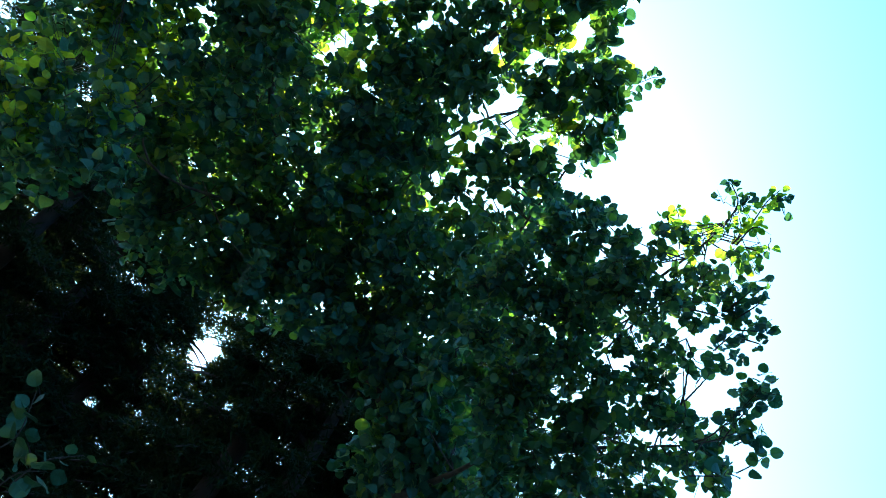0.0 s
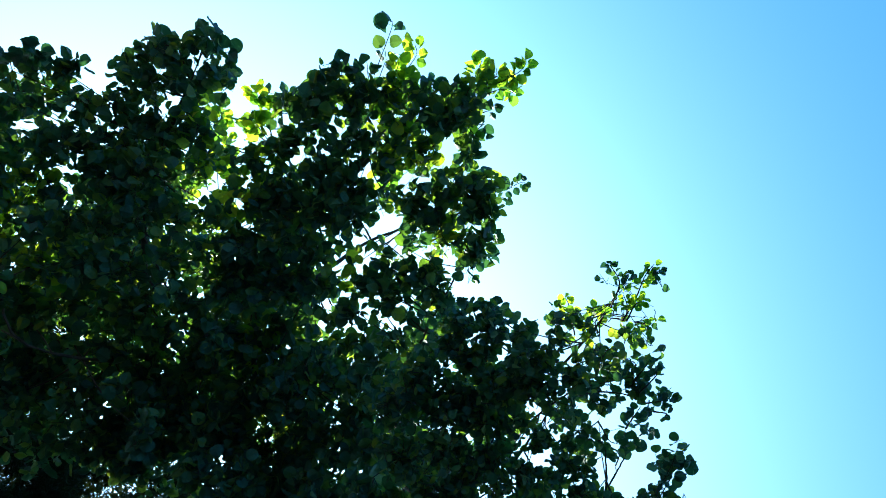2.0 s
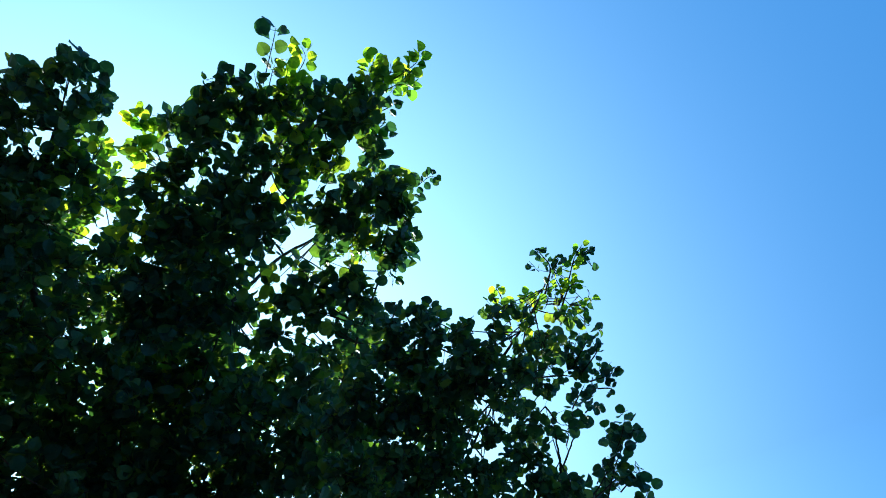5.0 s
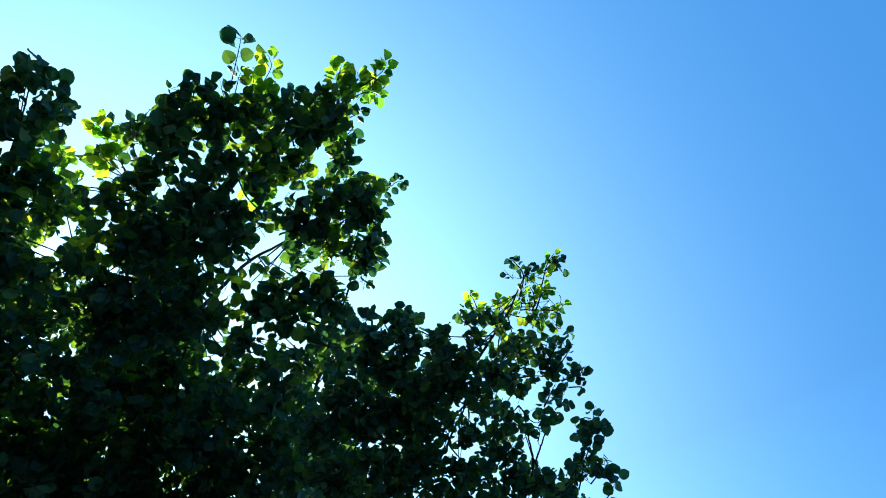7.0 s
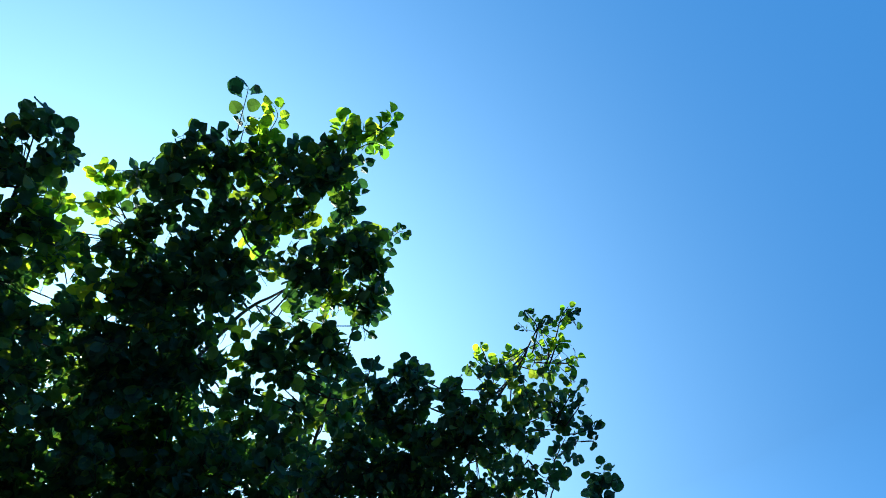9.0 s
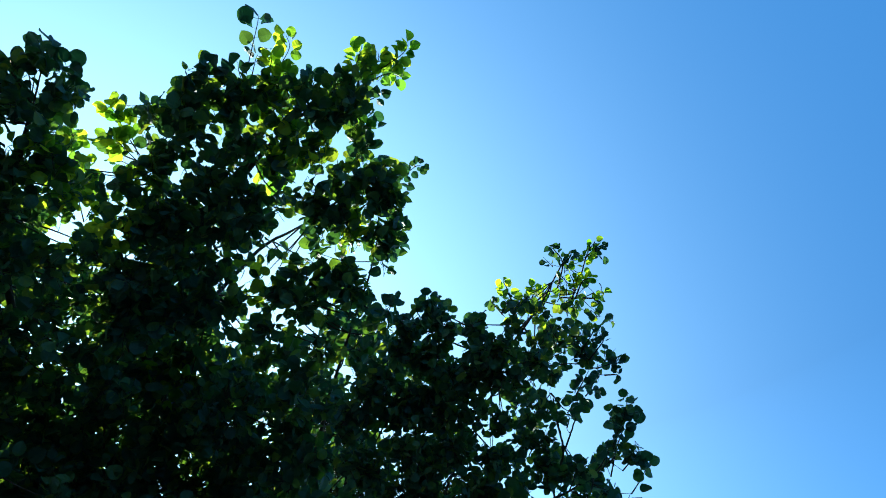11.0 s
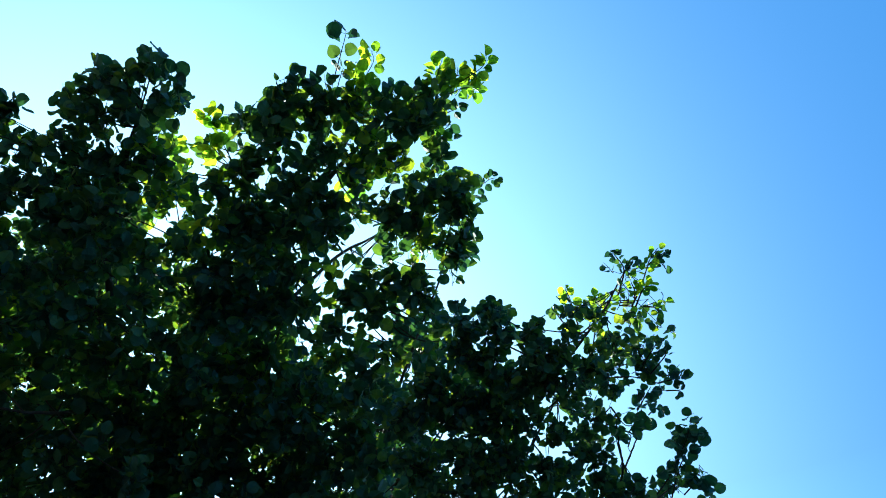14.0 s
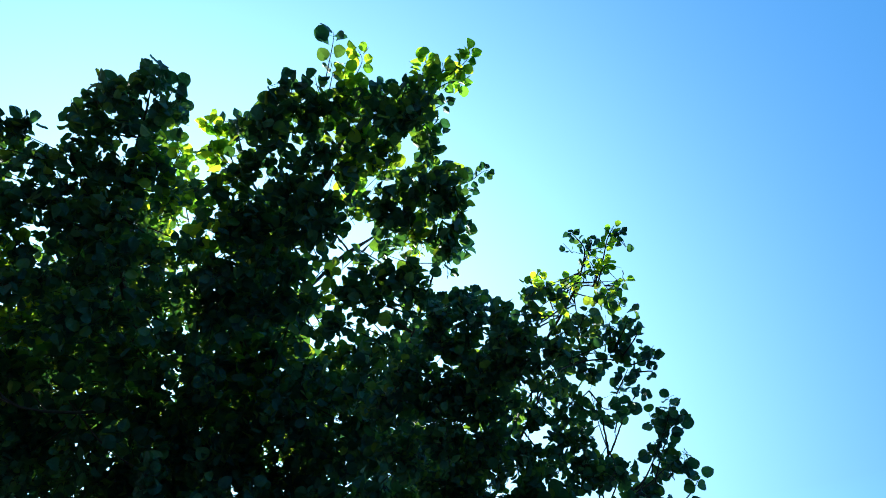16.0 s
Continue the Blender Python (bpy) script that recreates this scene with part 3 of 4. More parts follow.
clump(-1.55, 2.06, 3.53, 0.11, 75, 0.053)
clump(-0.66, 1.73, 3.91, 0.04, 6, 0.053)
clump(-1.03, 1.90, 3.77, 0.07, 44, 0.053)
clump(-0.99, 2.04, 3.68, 0.05, 8, 0.053)
clump(-0.66, 1.97, 3.72, 0.05, 8, 0.052)
clump(-0.79, 1.78, 3.88, 0.05, 7, 0.053)
clump(-0.77, 1.87, 3.81, 0.06, 14, 0.053)
clump(-0.26, 2.15, 2.92, 0.09, 181, 0.033)
clump(-0.37, 2.08, 2.94, 0.09, 181, 0.033)
clump(-0.15, 2.17, 2.94, 0.07, 68, 0.033)
clump(0.04, 2.24, 2.98, 0.07, 68, 0.033)
clump(0.01, 2.14, 3.05, 0.06, 51, 0.033)
clump(0.16, 2.22, 3.06, 0.06, 51, 0.033)
clump(-0.18, 2.03, 3.06, 0.08, 158, 0.033)
clump(-0.38, 2.15, 2.86, 0.09, 181, 0.033)
clump(0.09, 2.08, 3.14, 0.06, 51, 0.032)
clump(-0.26, 2.05, 3.01, 0.08, 143, 0.033)
clump(0.24, 2.25, 3.07, 0.06, 27, 0.033)
clump(-1.35, 1.79, 4.21, 0.25, 532, 0.049)
clump(-1.63, 2.27, 4.15, 0.30, 656, 0.054)
clump(-1.09, 2.30, 3.53, 0.25, 656, 0.045)
clump(-1.83, 2.69, 3.83, 0.27, 532, 0.054)
clump(-2.22, 1.69, 4.36, 0.26, 532, 0.053)
clump(-2.42, 2.02, 4.13, 0.27, 284, 0.053)
clump(-0.38, 2.81, 4.00, 0.27, 284, 0.053)
clump(-1.34, 2.73, 3.45, 0.29, 794, 0.048)
clump(-2.48, 1.93, 4.42, 0.25, 336, 0.056)
clump(-2.08, 2.21, 4.32, 0.19, 189, 0.056)
clump(-2.31, 2.42, 4.16, 0.17, 74, 0.056)
clump(-2.61, 2.36, 4.17, 0.25, 336, 0.057)
clump(-1.71, 1.76, 4.21, 0.10, 26, 0.050, True)
clump(-0.72, 2.65, 4.38, 0.17, 85, 0.057)
clump(-0.78, 2.49, 4.49, 0.12, 33, 0.058)
clump(-1.51, 2.36, 4.37, 0.19, 151, 0.057)
clump(-1.34, 2.76, 4.14, 0.19, 151, 0.057)
clump(-2.79, 2.12, 4.29, 0.25, 336, 0.057)
clump(-2.84, 2.54, 4.02, 0.25, 179, 0.057)
clump(-2.51, 2.70, 3.96, 0.25, 336, 0.057)
clump(-2.02, 2.66, 4.06, 0.22, 257, 0.057)
clump(-0.46, 2.88, 4.23, 0.19, 95, 0.057)
clump(-0.99, 2.98, 2.98, 0.15, 97, 0.057)
clump(-0.90, 2.75, 3.24, 0.14, 80, 0.056)
clump(-0.74, 2.33, 3.30, 0.12, 80, 0.048)
clump(-0.96, 2.50, 3.42, 0.13, 80, 0.052)
clump(-1.23, 2.69, 3.59, 0.14, 80, 0.057)
clump(-1.88, 2.48, 3.59, 0.12, 81, 0.057)
clump(-1.77, 2.64, 3.52, 0.14, 101, 0.057)
clump(-1.01, 3.31, 2.94, 0.23, 370, 0.053)
clump(-0.93, 3.08, 3.22, 0.23, 370, 0.053)
clump(-2.50, 0.99, 3.81, 0.08, 28, 0.053)
clump(-2.38, 1.08, 3.78, 0.08, 57, 0.053)
clump(-2.51, 1.13, 3.71, 0.11, 98, 0.053)
clump(-2.37, 1.21, 3.67, 0.11, 98, 0.053)
clump(-2.52, 1.27, 3.60, 0.11, 113, 0.053, True)
clump(-2.24, 1.05, 3.84, 0.07, 17, 0.053)
clump(-2.44, 1.35, 3.56, 0.11, 113, 0.053, True)
clump(-0.71, 2.11, 3.70, 0.04, 3, 0.053)
clump(-0.81, 2.05, 3.74, 0.04, 3, 0.054)
clump(-0.62, 2.03, 3.75, 0.04, 5, 0.053)
clump(-1.01, 1.99, 3.77, 0.04, 3, 0.054)
clump(-2.09, 2.59, 3.48, 0.12, 133, 0.053)
clump(-1.97, 2.67, 3.44, 0.11, 105, 0.053)
clump(-1.91, 2.57, 3.52, 0.09, 80, 0.053)
clump(-2.21, 2.64, 3.43, 0.11, 105, 0.053)
clump(-2.12, 2.74, 3.37, 0.13, 164, 0.053)
clump(0.21, 1.27, 3.02, 0.04, 6, 0.021, True)
clump(0.26, 1.25, 3.04, 0.04, 4, 0.020, True)
clump(0.30, 1.23, 3.05, 0.04, 4, 0.020, True)
clump(0.30, 1.30, 3.01, 0.04, 5, 0.020, True)
clump(0.18, 1.25, 3.04, 0.04, 4, 0.021, True)
clump(0.11, 1.34, 2.99, 0.04, 18, 0.021, True)
clump(0.30, 1.39, 2.96, 0.04, 10, 0.021)
clump(0.30, 1.34, 2.98, 0.04, 4, 0.021, True)
clump(0.19, 1.33, 2.99, 0.04, 8, 0.021, True)
clump(-1.17, 3.11, 3.42, 0.28, 326, 0.064)
clump(-1.21, 3.69, 3.20, 0.33, 402, 0.069)
clump(-0.78, 3.69, 3.46, 0.30, 326, 0.069)
clump(-0.83, 3.97, 3.13, 0.33, 402, 0.069)
clump(-0.04, 1.87, 2.88, 0.05, 31, 0.028)
clump(-0.15, 1.74, 2.95, 0.06, 66, 0.028)
clump(-0.00, 1.80, 2.96, 0.05, 40, 0.028)
clump(0.05, 1.84, 3.12, 0.06, 58, 0.030)
clump(0.10, 1.77, 3.17, 0.06, 58, 0.029)
clump(0.19, 1.74, 3.09, 0.04, 27, 0.028)
clump(0.17, 1.83, 3.01, 0.04, 21, 0.028)
clump(0.17, 1.64, 3.18, 0.05, 20, 0.028)
clump(-0.04, 1.57, 2.94, 0.06, 66, 0.026)
clump(0.03, 1.42, 2.93, 0.04, 46, 0.024)
clump(-0.13, 1.88, 2.83, 0.06, 66, 0.028)
clump(0.13, 2.10, 2.78, 0.07, 81, 0.029)
clump(0.26, 2.11, 2.84, 0.05, 46, 0.029)
clump(-0.26, 1.74, 2.90, 0.07, 81, 0.028)
clump(0.26, 1.82, 3.06, 0.04, 7, 0.028)
clump(-0.14, 1.59, 3.01, 0.05, 46, 0.027)
clump(-0.24, 1.67, 2.99, 0.06, 58, 0.028)
clump(-1.47, 1.53, 3.79, 0.08, 30, 0.054)
clump(-2.08, 1.42, 3.50, 0.08, 50, 0.053)
clump(-2.31, 1.42, 3.38, 0.08, 50, 0.053, True)
clump(-2.22, 1.60, 3.26, 0.08, 50, 0.053)
clump(-1.56, 1.55, 3.69, 0.06, 14, 0.053)
clump(-1.60, 1.72, 3.50, 0.06, 14, 0.054)
clump(-1.04, 1.96, 3.60, 0.06, 8, 0.054)
clump(-3.75, 2.00, 3.89, 0.21, 83, 0.060, True)
clump(-3.30, 1.97, 4.18, 0.21, 83, 0.060, True)
clump(-2.89, 2.24, 4.10, 0.21, 83, 0.060, True)
clump(-2.57, 1.96, 4.55, 0.21, 83, 0.059)
clump(-2.59, 2.38, 4.11, 0.18, 58, 0.060)
clump(-2.37, 1.95, 4.89, 0.19, 58, 0.061, True)
clump(-3.94, 1.81, 3.98, 0.18, 58, 0.060)
clump(-3.33, 2.34, 3.77, 0.18, 58, 0.060, True)
clump(-1.48, 2.41, 3.15, 0.11, 77, 0.053)
clump(-1.32, 2.48, 3.16, 0.11, 77, 0.053)
clump(-1.71, 2.27, 3.16, 0.09, 56, 0.053)
clump(-2.93, 2.04, 4.70, 0.21, 231, 0.056)
clump(-2.57, 2.03, 4.74, 0.21, 231, 0.056)
clump(-2.75, 2.32, 4.53, 0.21, 231, 0.056)
clump(-2.25, 2.18, 4.40, 0.16, 160, 0.053)
clump(-3.08, 2.39, 4.44, 0.21, 231, 0.056)
clump(-0.98, 1.85, 3.95, 0.04, 5, 0.048, True)
clump(-0.90, 1.83, 3.97, 0.04, 3, 0.048)
clump(-1.02, 1.95, 3.87, 0.04, 5, 0.048, True)
clump(-0.76, 2.42, 3.84, 0.04, 8, 0.051)
clump(-0.72, 2.17, 3.71, 0.04, 5, 0.047)
clump(-1.28, 2.19, 3.63, 0.04, 6, 0.048, True)
clump(-1.60, 1.70, 3.86, 0.04, 5, 0.047)
clump(-1.79, 1.95, 3.66, 0.04, 6, 0.047)
clump(-1.00, 1.78, 4.00, 0.04, 6, 0.048)
clump(-0.78, 1.85, 3.96, 0.04, 3, 0.048)
clump(-1.81, 1.32, 4.54, 0.08, 14, 0.051)
clump(-1.84, 1.48, 4.55, 0.08, 14, 0.053, True)
clump(-1.58, 1.47, 4.13, 0.06, 12, 0.047, True)
clump(-1.62, 1.61, 4.17, 0.06, 8, 0.049, True)
clump(-1.98, 1.61, 4.61, 0.10, 16, 0.056, True)
clump(-1.47, 1.44, 4.27, 0.06, 7, 0.048)
clump(-0.81, 1.53, 4.67, 0.08, 12, 0.052, True)
clump(-0.84, 1.84, 4.83, 0.09, 12, 0.057, True)
clump(-0.82, 1.61, 4.33, 0.06, 8, 0.049, True)
clump(-0.99, 1.63, 4.71, 0.07, 8, 0.055)
clump(-0.56, 1.46, 4.70, 0.06, 8, 0.052)
clump(-1.22, 1.47, 4.68, 0.08, 9, 0.053)
clump(-1.33, 1.50, 4.54, 0.07, 8, 0.052)
clump(-0.63, 2.02, 3.31, 0.10, 89, 0.043)
clump(-0.48, 1.96, 3.17, 0.10, 89, 0.040)
clump(-0.65, 2.00, 3.53, 0.08, 45, 0.046)
clump(-0.50, 2.20, 3.17, 0.11, 109, 0.042)
clump(-1.47, 1.98, 3.49, 0.10, 58, 0.047)
clump(-0.80, 1.70, 4.13, 0.05, 10, 0.049, True)
clump(-0.69, 1.79, 4.08, 0.05, 9, 0.049)
clump(-0.57, 1.83, 4.04, 0.05, 9, 0.049, True)
clump(-1.00, 2.00, 3.90, 0.05, 11, 0.049, True)
clump(-1.00, 2.08, 3.83, 0.05, 8, 0.049)
clump(-0.87, 2.16, 3.79, 0.04, 6, 0.049)
clump(-0.92, 2.40, 3.57, 0.05, 13, 0.049)
clump(-0.43, 1.43, 4.18, 0.04, 6, 0.046)
clump(-0.48, 1.53, 4.22, 0.04, 6, 0.049)
clump(-0.65, 1.83, 4.05, 0.04, 4, 0.049)
clump(-1.55, 1.66, 3.95, 0.04, 6, 0.048, True)
clump(-1.32, 2.67, 3.25, 0.11, 70, 0.050)
clump(-1.14, 2.81, 3.20, 0.12, 85, 0.050)
clump(-0.84, 2.32, 3.43, 0.08, 46, 0.048)
clump(-0.74, 2.38, 3.32, 0.08, 46, 0.047)
clump(-0.91, 2.49, 3.43, 0.08, 36, 0.051)
clump(-1.14, 2.57, 3.32, 0.10, 52, 0.052)
clump(-1.04, 2.67, 3.27, 0.11, 64, 0.052)
clump(-1.09, 2.72, 3.18, 0.11, 64, 0.052)
clump(-0.82, 2.70, 3.34, 0.10, 52, 0.051)
clump(-0.78, 2.60, 3.20, 0.09, 42, 0.051)
clump(-0.87, 2.69, 3.07, 0.11, 58, 0.051)
clump(-1.04, 2.51, 3.20, 0.09, 47, 0.052)
clump(-0.70, 2.69, 3.13, 0.09, 47, 0.051)
clump(-0.80, 2.26, 3.44, 0.08, 36, 0.045)
clump(-0.84, 2.35, 3.41, 0.08, 36, 0.046)
clump(-0.89, 1.93, 3.83, 0.04, 7, 0.047, True)
clump(-0.78, 2.01, 3.76, 0.04, 6, 0.047)
clump(-0.69, 2.01, 3.76, 0.04, 6, 0.047)
clump(-0.62, 2.26, 3.79, 0.07, 22, 0.049)
clump(-1.57, 1.43, 4.18, 0.06, 8, 0.046, True)
clump(-1.57, 1.52, 4.14, 0.06, 8, 0.046, True)
clump(-1.73, 1.36, 4.47, 0.05, 6, 0.049, True)
clump(-1.66, 1.48, 4.57, 0.05, 4, 0.051, True)
clump(-1.75, 1.23, 4.54, 0.06, 7, 0.048)
clump(-1.48, 1.54, 4.19, 0.06, 7, 0.046, True)
clump(-0.91, 1.19, 4.20, 0.06, 16, 0.058)
clump(-1.01, 1.19, 4.16, 0.06, 16, 0.058)
clump(-0.84, 1.17, 4.21, 0.05, 12, 0.058)
clump(-0.71, 1.22, 4.23, 0.05, 14, 0.058)
clump(-0.49, 1.23, 4.22, 0.05, 14, 0.057)
clump(-0.60, 1.21, 4.20, 0.05, 12, 0.057)
clump(-1.11, 1.23, 4.16, 0.06, 14, 0.058)
clump(-0.38, 1.23, 4.19, 0.05, 12, 0.057)
clump(-2.50, 0.95, 3.57, 0.10, 34, 0.050)
clump(-2.51, 1.09, 3.50, 0.10, 34, 0.050)
clump(-2.53, 1.22, 3.40, 0.10, 34, 0.050)
clump(-2.56, 1.01, 3.47, 0.10, 34, 0.050)
clump(-2.56, 1.15, 3.38, 0.10, 34, 0.050)
clump(-2.27, 0.92, 3.88, 0.09, 16, 0.050)
clump(-2.19, 0.94, 3.95, 0.09, 16, 0.050)
clump(-2.12, 1.00, 4.01, 0.08, 14, 0.050)
clump(-2.24, 1.01, 3.88, 0.09, 18, 0.050)
clump(-2.34, 0.97, 3.79, 0.08, 14, 0.050)
clump(-2.17, 1.06, 3.93, 0.09, 18, 0.050)
clump(-0.68, 2.25, 3.03, 0.07, 40, 0.050)
clump(-0.58, 2.28, 3.04, 0.07, 40, 0.050)
clump(-0.49, 2.28, 3.01, 0.07, 40, 0.050)
clump(-0.04, 2.13, 2.95, 0.05, 40, 0.050)
clump(-0.08, 2.15, 2.92, 0.05, 40, 0.050)
clump(-0.71, 2.27, 2.97, 0.07, 40, 0.050)
clump(-2.52, 2.79, 3.53, 0.19, 64, 0.056)
clump(-2.66, 2.60, 3.59, 0.19, 64, 0.056)
clump(-2.67, 2.71, 3.43, 0.19, 64, 0.056)
clump(-2.26, 2.93, 3.66, 0.19, 64, 0.056)
clump(-2.22, 3.04, 3.56, 0.19, 64, 0.056)
clump(-2.38, 2.88, 3.59, 0.19, 64, 0.056)
clump(-2.78, 2.45, 3.59, 0.19, 64, 0.056)
clump(-2.08, 3.12, 3.59, 0.19, 64, 0.056)
clump(-2.80, 2.56, 3.43, 0.19, 64, 0.056)
clump(-1.84, 2.47, 3.84, 0.17, 52, 0.054)
clump(-1.84, 2.59, 3.71, 0.17, 52, 0.054)
clump(-1.83, 2.70, 3.57, 0.17, 52, 0.054)
clump(-1.82, 2.80, 3.45, 0.17, 52, 0.054)
clump(-1.67, 2.54, 3.90, 0.17, 52, 0.054)
clump(-1.66, 2.66, 3.76, 0.17, 52, 0.054)
clump(-1.66, 2.78, 3.62, 0.17, 52, 0.054)
clump(-1.65, 2.88, 3.49, 0.17, 52, 0.054)
clump(-1.48, 2.61, 3.95, 0.17, 52, 0.054)
clump(-1.48, 2.73, 3.81, 0.17, 52, 0.054)
clump(-1.47, 2.85, 3.67, 0.17, 52, 0.054)
clump(-1.47, 2.95, 3.53, 0.17, 52, 0.054)
clump(-1.23, 2.57, 3.90, 0.16, 52, 0.052)
clump(-1.14, 2.51, 3.61, 0.15, 52, 0.048)
clump(-1.14, 2.63, 3.50, 0.15, 52, 0.049)
clump(-1.25, 2.95, 3.53, 0.17, 52, 0.053)
clump(-1.23, 3.07, 4.34, 0.19, 52, 0.061)
clump(-1.41, 3.63, 4.52, 0.22, 52, 0.069)
clump(-0.85, 2.43, 3.34, 0.14, 52, 0.044)
clump(-0.96, 2.78, 3.40, 0.15, 52, 0.049)
clump(-0.90, 2.86, 4.13, 0.18, 52, 0.056)
clump(-0.99, 3.21, 4.16, 0.19, 52, 0.060)
clump(-0.95, 3.22, 3.92, 0.18, 52, 0.058)
clump(-0.88, 3.12, 3.63, 0.17, 52, 0.054)
clump(-2.53, 2.36, 3.51, 0.16, 44, 0.054)
clump(-2.52, 2.47, 3.39, 0.16, 44, 0.054)
clump(-2.50, 2.57, 3.28, 0.16, 44, 0.054)
clump(-2.39, 2.45, 3.57, 0.16, 44, 0.054)
clump(-2.38, 2.57, 3.45, 0.16, 44, 0.054)
clump(-2.37, 2.66, 3.34, 0.16, 44, 0.054)
clump(-2.25, 2.54, 3.64, 0.16, 44, 0.054)
clump(-2.23, 2.66, 3.51, 0.16, 44, 0.054)
clump(-2.22, 2.75, 3.39, 0.16, 44, 0.054)
clump(-2.08, 2.63, 3.70, 0.16, 44, 0.054)
clump(-2.07, 2.75, 3.56, 0.16, 44, 0.054)
clump(-2.06, 2.84, 3.45, 0.16, 44, 0.054)
clump(-0.52, 2.14, 3.72, 0.07, 26, 0.059)
clump(-0.42, 1.92, 3.62, 0.06, 20, 0.054)
clump(-0.46, 1.84, 3.32, 0.06, 26, 0.048)
clump(-0.45, 2.06, 3.66, 0.05, 18, 0.058)
clump(-0.39, 1.86, 3.59, 0.05, 14, 0.054)
clump(-1.93, 2.11, 3.77, 0.09, 26, 0.054)
clump(-1.94, 2.03, 3.84, 0.09, 26, 0.054)
clump(-1.97, 2.15, 3.69, 0.09, 26, 0.054)
# </clumps>
# <shoots>
shoot([(-0.82, 1.12, 4.26), (-0.77, 1.02, 4.30), (-0.73, 0.94, 4.32), (-0.72, 0.91, 4.31)], 7, 0.061)
shoot([(-0.97, 1.19, 4.20), (-0.95, 1.08, 4.23), (-0.94, 1.04, 4.21)], 8, 0.057)
shoot([(-0.93, 1.19, 4.22), (-1.00, 1.09, 4.20), (-1.01, 1.07, 4.17)], 7, 0.059)
shoot([(-0.83, 1.20, 4.23), (-0.84, 1.11, 4.24), (-0.83, 1.06, 4.23)], 5, 0.059)
shoot([(-0.83, 1.19, 4.27), (-0.78, 1.09, 4.29), (-0.76, 1.06, 4.29)], 6, 0.051)
shoot([(-0.76, 1.20, 4.23), (-0.69, 1.12, 4.27), (-0.63, 1.05, 4.29), (-0.63, 1.00, 4.29)], 13, 0.048, young_lit=True)
shoot([(-0.75, 1.16, 4.25), (-0.71, 1.09, 4.26), (-0.70, 1.06, 4.25)], 5, 0.048, young_lit=True)
shoot([(-0.67, 1.23, 4.23), (-0.67, 1.14, 4.23), (-0.65, 1.12, 4.22)], 8, 0.048, young_lit=True)
shoot([(-0.56, 1.28, 4.28), (-0.57, 1.20, 4.28), (-0.56, 1.17, 4.27)], 6, 0.055)
shoot([(-0.42, 1.27, 4.26), (-0.42, 1.20, 4.26), (-0.43, 1.17, 4.24)], 6, 0.046)
shoot([(-0.42, 1.21, 4.21), (-0.37, 1.12, 4.23), (-0.34, 1.06, 4.23)], 13, 0.044, young_lit=True)
shoot([(-0.37, 1.20, 4.22), (-0.29, 1.13, 4.23), (-0.28, 1.09, 4.22)], 9, 0.044, young_lit=True)
shoot([(-0.32, 1.17, 4.21), (-0.23, 1.13, 4.22), (-0.18, 1.10, 4.22), (-0.16, 1.07, 4.22)], 15, 0.044, young_lit=True)
shoot([(-0.35, 1.20, 4.20), (-0.26, 1.17, 4.20), (-0.21, 1.18, 4.18)], 11, 0.044, young_lit=True)
shoot([(-0.40, 1.29, 4.20), (-0.31, 1.26, 4.20), (-0.30, 1.24, 4.18)], 7, 0.045)
shoot([(-0.41, 1.36, 4.16), (-0.35, 1.32, 4.17), (-0.34, 1.30, 4.15)], 6, 0.045)
shoot([(-0.43, 1.41, 4.13), (-0.38, 1.36, 4.14), (-0.36, 1.35, 4.12)], 6, 0.044, young_lit=True)
shoot([(-0.44, 1.48, 4.10), (-0.40, 1.42, 4.11), (-0.39, 1.40, 4.09)], 8, 0.049)
shoot([(-0.37, 1.62, 4.11), (-0.26, 1.60, 4.12), (-0.20, 1.57, 4.13), (-0.17, 1.56, 4.12)], 10, 0.035)
shoot([(-0.46, 1.59, 4.08), (-0.36, 1.55, 4.10), (-0.34, 1.53, 4.09)], 9, 0.046)
shoot([(-0.35, 1.64, 4.09), (-0.27, 1.62, 4.09), (-0.25, 1.61, 4.06)], 5, 0.035)
shoot([(-0.37, 1.78, 3.98), (-0.31, 1.75, 3.98), (-0.30, 1.73, 3.97)], 6, 0.058)
shoot([(-0.37, 1.80, 3.96), (-0.32, 1.82, 3.93), (-0.31, 1.82, 3.90)], 5, 0.050)
shoot([(-1.36, 1.43, 4.24), (-1.39, 1.30, 4.26), (-1.40, 1.21, 4.27), (-1.41, 1.18, 4.26)], 15, 0.051, young_lit=True)
shoot([(-1.38, 1.43, 4.23), (-1.41, 1.34, 4.22), (-1.41, 1.31, 4.20)], 10, 0.051, young_lit=True)
shoot([(-1.37, 1.41, 4.24), (-1.37, 1.29, 4.27), (-1.36, 1.25, 4.26)], 8, 0.048, young_lit=True)
shoot([(-1.19, 1.32, 4.26), (-1.21, 1.23, 4.25), (-1.21, 1.20, 4.24)], 7, 0.056)
shoot([(-1.18, 1.29, 4.28), (-1.23, 1.22, 4.25), (-1.23, 1.20, 4.23)], 6, 0.056)
shoot([(-1.68, 1.10, 4.24), (-1.63, 1.00, 4.29), (-1.59, 0.94, 4.32), (-1.58, 0.91, 4.31)], 10, 0.061)
shoot([(-1.77, 1.07, 4.20), (-1.74, 0.96, 4.22), (-1.73, 0.93, 4.20)], 9, 0.061)
shoot([(-1.69, 1.07, 4.24), (-1.70, 0.97, 4.24), (-1.69, 0.95, 4.23)], 8, 0.061)
shoot([(-1.67, 1.05, 4.27), (-1.65, 0.97, 4.28), (-1.64, 0.94, 4.26)], 6, 0.057)
